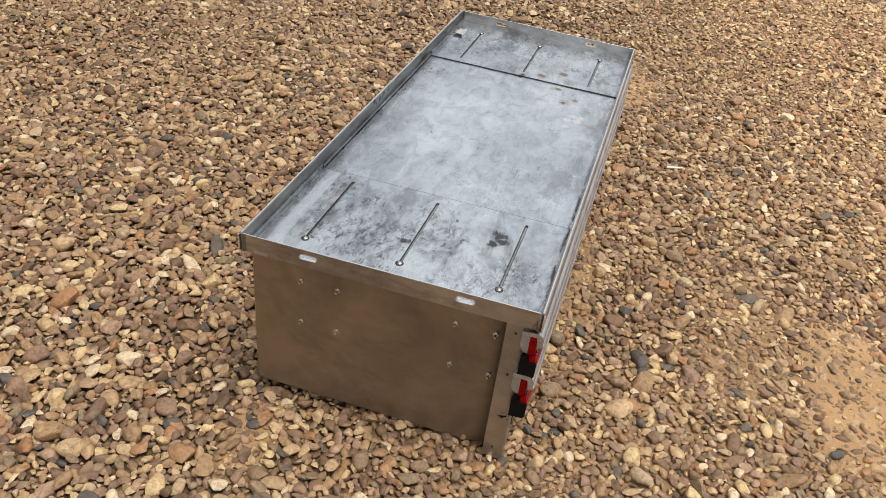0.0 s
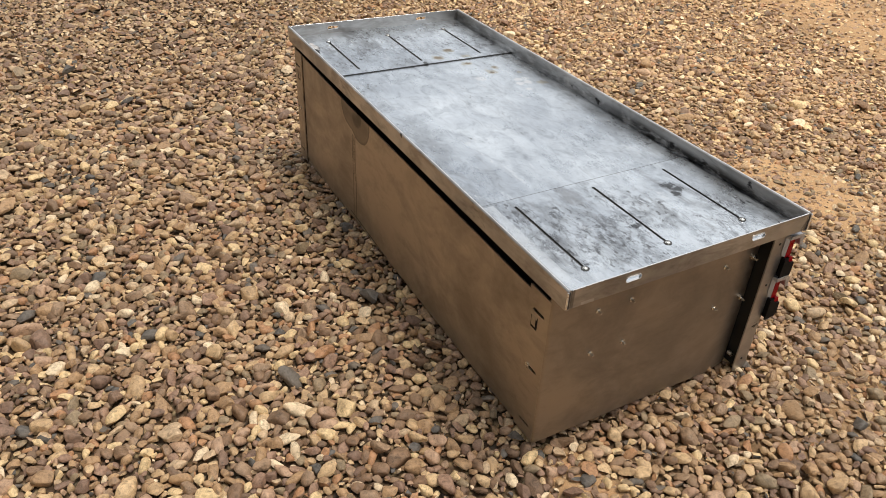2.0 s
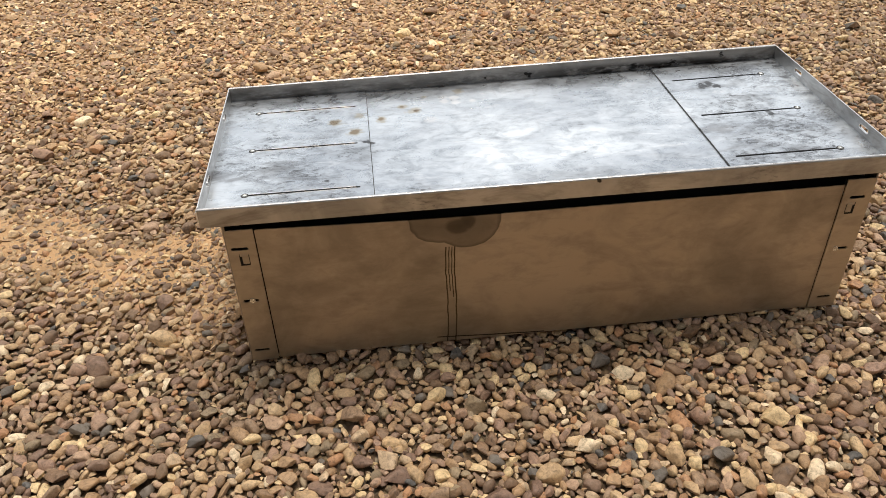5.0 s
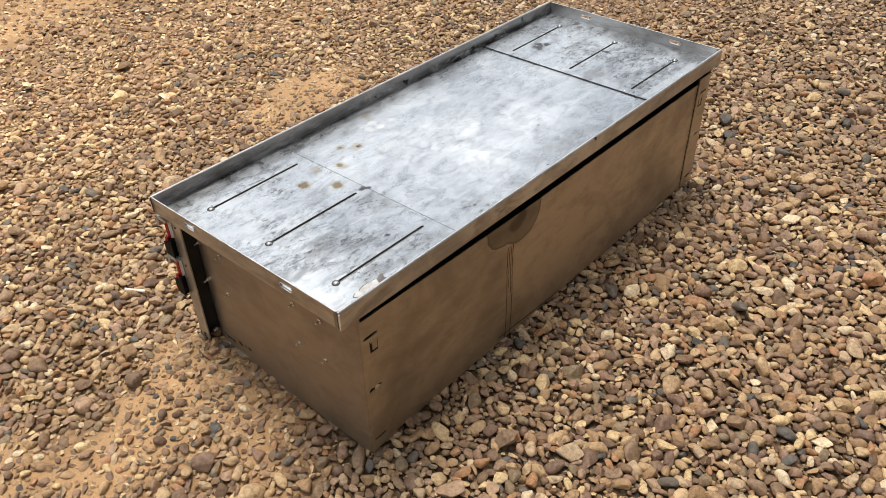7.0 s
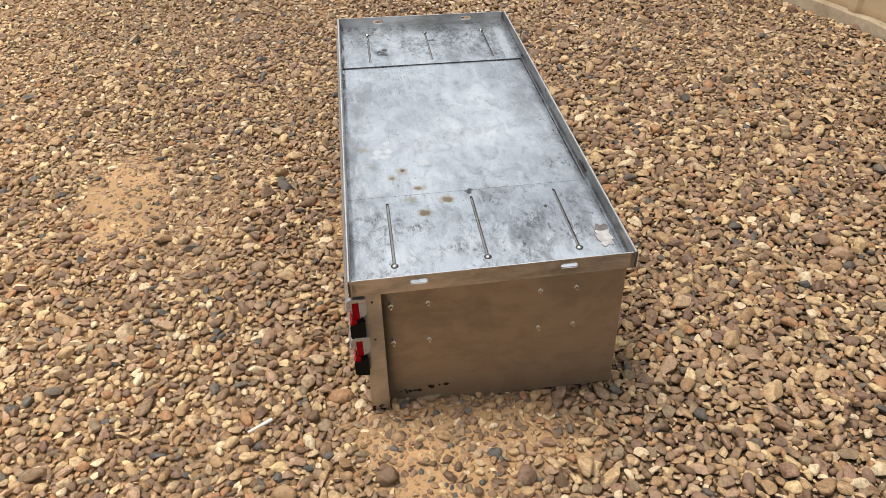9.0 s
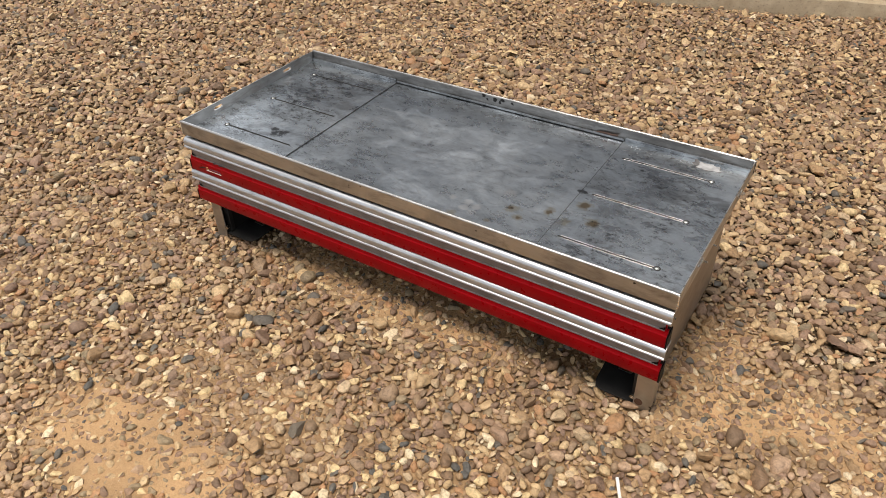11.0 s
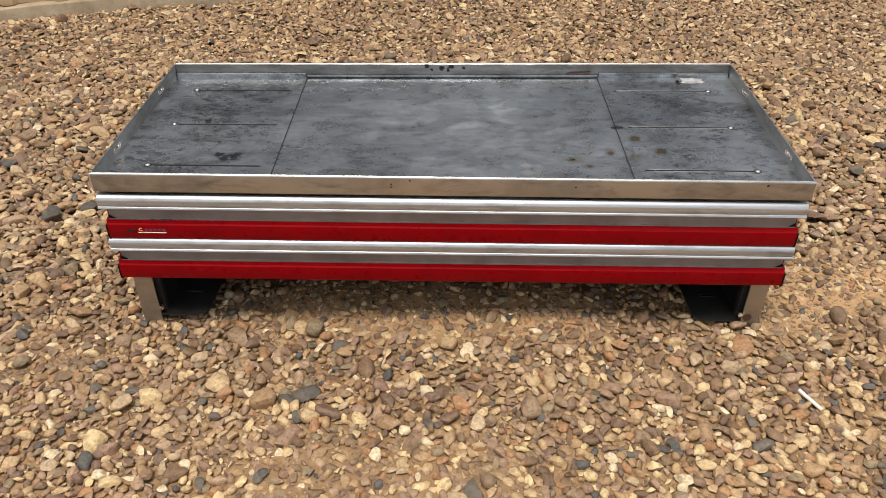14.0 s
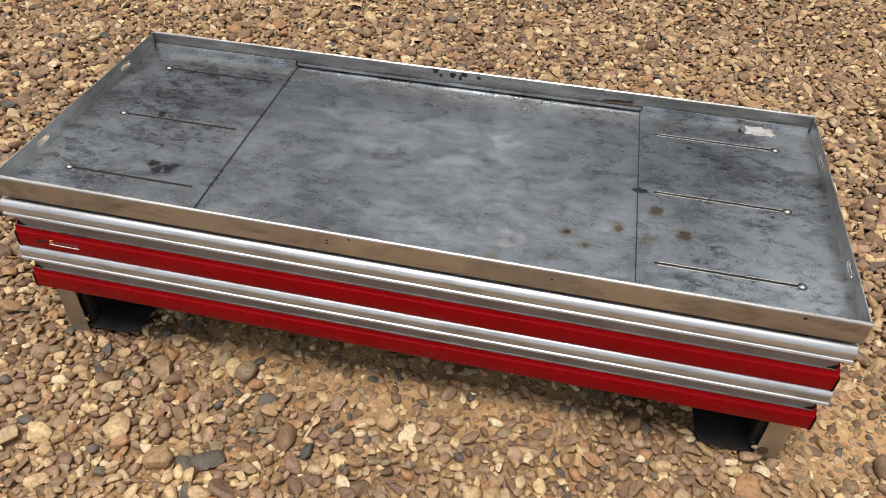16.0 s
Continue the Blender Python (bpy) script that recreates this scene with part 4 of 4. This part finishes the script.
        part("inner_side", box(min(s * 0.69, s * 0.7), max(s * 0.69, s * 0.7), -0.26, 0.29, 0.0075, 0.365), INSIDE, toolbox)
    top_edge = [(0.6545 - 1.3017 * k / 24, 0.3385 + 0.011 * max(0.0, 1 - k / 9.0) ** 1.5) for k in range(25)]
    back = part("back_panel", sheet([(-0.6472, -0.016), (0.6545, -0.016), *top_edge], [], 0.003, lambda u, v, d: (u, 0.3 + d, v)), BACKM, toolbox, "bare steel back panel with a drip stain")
    # near-black boards added to block light inside the cabinet
    part("shelf", box(-0.688, 0.688, -0.25, 0.292, 0.143, 0.147), INSIDE, toolbox, "added near-black inner bottom, keeps light out")
    part("inner_top", box(-0.752, 0.752, -0.299, 0.292, 0.3655, 0.3705), INSIDE, toolbox, "added near-black inner lid, keeps light out")


def build_drawer(top, name_label):
    """One drawer; top is the height of its pull rail's upper edge."""
    y0 = -0.318
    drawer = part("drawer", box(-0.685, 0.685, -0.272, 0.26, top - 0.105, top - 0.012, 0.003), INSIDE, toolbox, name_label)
    rail = [(y0 + 0.042, top - 0.006), (y0 + 0.016, top - 0.0045), (y0 + 0.0105, top - 0.0052), (y0 + 0.006, top - 0.0078), (y0 + 0.0028, top - 0.0112), (y0 + 0.0012, top - 0.0145), (y0 + 0.0008, top - 0.0165), (y0 + 0.0008, top - 0.0275), (y0 + 0.0025, top - 0.029), (y0 - 0.0005, top - 0.0305), (y0 - 0.0018, top - 0.0335), (y0 - 0.0005, top - 0.036), (y0 + 0.006, top - 0.0365), (y0 + 0.010, top - 0.033), (y0 + 0.014, top - 0.014), (y0 + 0.042, top - 0.014)]
    part("pull_rail", run(rail, -0.757, 0.757), ALU, drawer, "brushed aluminium pull rail")
    groove = [(y0 + 0.016, top - 0.012), (y0 + 0.0125, top - 0.034), (y0 + 0.0125, top - 0.058), (y0 + 0.0115, top - 0.0640), (y0 + 0.0095, top - 0.0650), (y0 + 0.0095, top - 0.0675), (y0 + 0.0146, top - 0.066), (y0 + 0.0186, top - 0.012)]
    part("groove", run(groove, -0.744, 0.744), GROOVE, drawer, "recessed aluminium finger groove")
    front = [(y0 + 0.02, top - 0.0668), (y0 + 0.013, top - 0.0668), (y0 + 0.009, top - 0.0685), (y0 + 0.008, top - 0.076), (y0 + 0.0055, top - 0.079), (y0 + 0.005, top - 0.111), (y0 + 0.007, top - 0.1148), (y0 + 0.02, top - 0.1155)]
    red = part("front_panel", run(front, -0.752, 0.752), RED, drawer, "glossy red drawer front")
    for s in (-1, 1):
        a, b = sorted((s * 0.7522, s * 0.7555))
        cap = [(y0 + 0.037, top - 0.070), (y0 + 0.025, top - 0.071), (y0 + 0.020, top - 0.079), (y0 + 0.006, top - 0.080), (y0 + 0.0045, top - 0.084), (y0 + 0.0045, top - 0.112), (y0 + 0.008, top - 0.119), (y0 + 0.037, top - 0.122)]
        part("end_cap", run(cap, a, b), BLACK, drawer, "black plastic end cap")
        a, b = sorted((s * 0.7195, s * 0.7520))
        part("end_block", run([(y0 + 0.0205, top - 0.069), (y0 + 0.0325, top - 0.069), (y0 + 0.0325, top - 0.12), (y0 + 0.0205, top - 0.118)], a, b), BLACK, drawer)
        a, b = sorted((s * 0.7442, s * 0.7458))
        part("side_plate", run([(y0 + 0.0275, top - 0.0145), (y0 + 0.0440, top - 0.0145), (y0 + 0.0440, top - 0.050), (y0 + 0.0385, top - 0.062), (y0 + 0.0275, top - 0.068)], a, b), PALE, drawer, "pale metal end plate")
        a, b = sorted((s * 0.7444, s * 0.7464))
        part("red_edge", run([(y0 + 0.0130, top - 0.0240), (y0 + 0.0165, top - 0.0165), (y0 + 0.0270, top - 0.0165), (y0 + 0.0270, top - 0.072), (y0 + 0.0130, top - 0.072)], a, b), RED, drawer, "red end strip")
        wedge = [(s * 0.727, top - 0.0655), (s * 0.7445, top - 0.0655), (s * 0.7445, top - 0.054), (s * 0.741, top - 0.059)]
        part("end_shim", sheet(wedge, [], 0.0012, lambda u, v, d: (u, y0 + 0.0112 - d, v)), BLACK, drawer, "black wedge at the groove's end")
        # near-black block for the shade between end plate and leg
        part("inner_block", box(min(s * 0.70, s * 0.7185), max(s * 0.70, s * 0.7185), y0 + 0.028, y0 + 0.0325, top - 0.112, top - 0.008), INSIDE, drawer)
    return red


def build_logo(red, top):
    """A small printed mark in plain shapes."""
    y = -0.3131
    z = top - 0.0935
    pts = [(-0.680 + r * math.cos(radians(a)), z + 0.003 + 0.8 * r * math.sin(radians(a))) for r, span in ((0.0052, range(50, 311, 20)), (0.0032, range(310, 49, -20))) for a in span]
    part("mark", sheet(pts, [], 0.0006, lambda u, v, d: (u, y - d, v)), YELLOW, red, "small yellow printed mark")
    for k in range(5):
        part("mark", box(-0.672 + k * 0.0095, -0.6655 + k * 0.0095, y - 0.0006, y, z + 0.0005, z + 0.0052, 0.0), plain("dull_print", (0.16, 0.05, 0.07), 0.5), red, "dull printed shape")
    part("mark", box(-0.687, -0.626, y - 0.0006, y, z - 0.0054, z - 0.0034), WHITE, red, "small white printed bar")
    swoop = [(-0.72, z - 0.006), (-0.705, z + 0.002), (-0.688, z + 0.004), (-0.692, z), (-0.706, z - 0.003)]
    part("mark", sheet(swoop, [], 0.0006, lambda u, v, d: (u, y - d, v)), DARK, red, "dark printed swoosh")
    for x, w in ((-0.655, 0.008), (-0.632, 0.012), (-0.615, 0.006)):
        part("chip", box(x, x + w, -0.3098, -0.3055, top - 0.0690, top - 0.0655), SEAM, red, "chipped paint")


build_tray()
build_body()
build_logo(build_drawer(0.364, "upper drawer with a red front and aluminium pull"), 0.364)
build_drawer(0.254, "lower drawer with a red front and aluminium pull")


# ---- small things on the gravel ----
def build_cigarette():
    a, b = Vector((0.752, -0.520, 0.012)), Vector((0.782, -0.574, 0.008))
    stick = holder("cigarette_end", 0, 0, 0, "crumpled white cigarette end lying on gravel", "cigarette end")
    part("paper_tube", rod(a, a.lerp(b, 0.7), 0.004, 14), WHITE, stick, "", False)
    part("filter", rod(a.lerp(b, 0.7), b, 0.0041, 14), plain("filter_paper", (0.72, 0.66, 0.56), 0.7), stick, "cream filter", False)


def build_straw():
    rng = random.Random(8)
    bms = []
    for k in range(34):
        x = rng.uniform(-1.95, -0.55)
        y = -2.13 - 0.17 * (x + 0.55) / 1.4 * -1 + rng.gauss(0, 0.06)
        a = rng.gauss(-0.14, 0.35)
        n = rng.uniform(0.06, 0.2)
        p = [Vector((x + (t - 0.5) * n * math.cos(a), y + (t - 0.5) * n * math.sin(a), 0.018 + relief(x, y) + 0.008 * math.sin(3 * t) + rng.uniform(0, 0.004))) for t in (0, 0.5, 1)]
        bms += [rod(p[0], p[1], 0.0016, 5), rod(p[1], p[2], 0.0016, 5, 0.0008)]
    me = bpy.data.meshes.new("dry_straw")
    bm = join(*bms)
    bm.to_mesh(me)
    bm.free()
    me.materials.append(STRAW)
    tagged(new("dry_straw", me), "scattered dry straw stalks on the gravel", "straw", kind="stuff")


def build_machine():
    """The low black and green machine with a yellow skirt beside the shed, of which only the edge shows."""
    m = holder("garden_machine", 0, 0, 0, "black and green garden machine with a yellow skirt", "garden machine")
    at = Matrix.Translation((-3.47, 1.40, -0.10)) @ Matrix.Rotation(radians(36), 4, "Z")
    ring = [(-0.42, 0.0), (-0.38, -0.10), (-0.2, -0.16), (0.1, -0.17), (0.36, -0.12), (0.46, 0.0), (0.44, 0.2), (-0.4, 0.2)]
    skirt = sheet(ring, [[(0.93 * u, 0.93 * v + 0.004) for u, v in ring]], 0.05, lambda u, v, d: (u, v, 0.0 + d))
    body = sheet([(0.93 * u, 0.93 * v + 0.004) for u, v in ring], [], 0.12, lambda u, v, d: (u, v, 0.02 + d))
    hood = box(-0.4, -0.12, -0.1, 0.18, 0.14, 0.2, 0.02)
    for name, bm, mat, lab in (("skirt", skirt, plain("yellow_plastic", (0.8, 0.5, 0.02), 0.4, 0.0, 0.1), "yellow skirt"), ("body", body, BLACK, "black body"), ("hood", hood, GREEN, "green hood")):
        bmesh.ops.transform(bm, matrix=at, verts=bm.verts)
        part(name, bm, mat, m, lab, False)


build_cigarette()
build_straw()
build_machine()

# ---- gravel last ----
gravel, shapes, singles = lay_gravel()
for k, (m3, place) in enumerate(singles):
    ob = new("stone", shapes[k % len(shapes)])
    ob.matrix_world = Matrix.Translation(place.tolist()) @ Matrix(m3.tolist()).to_4x4()
    ob.parent = gravel
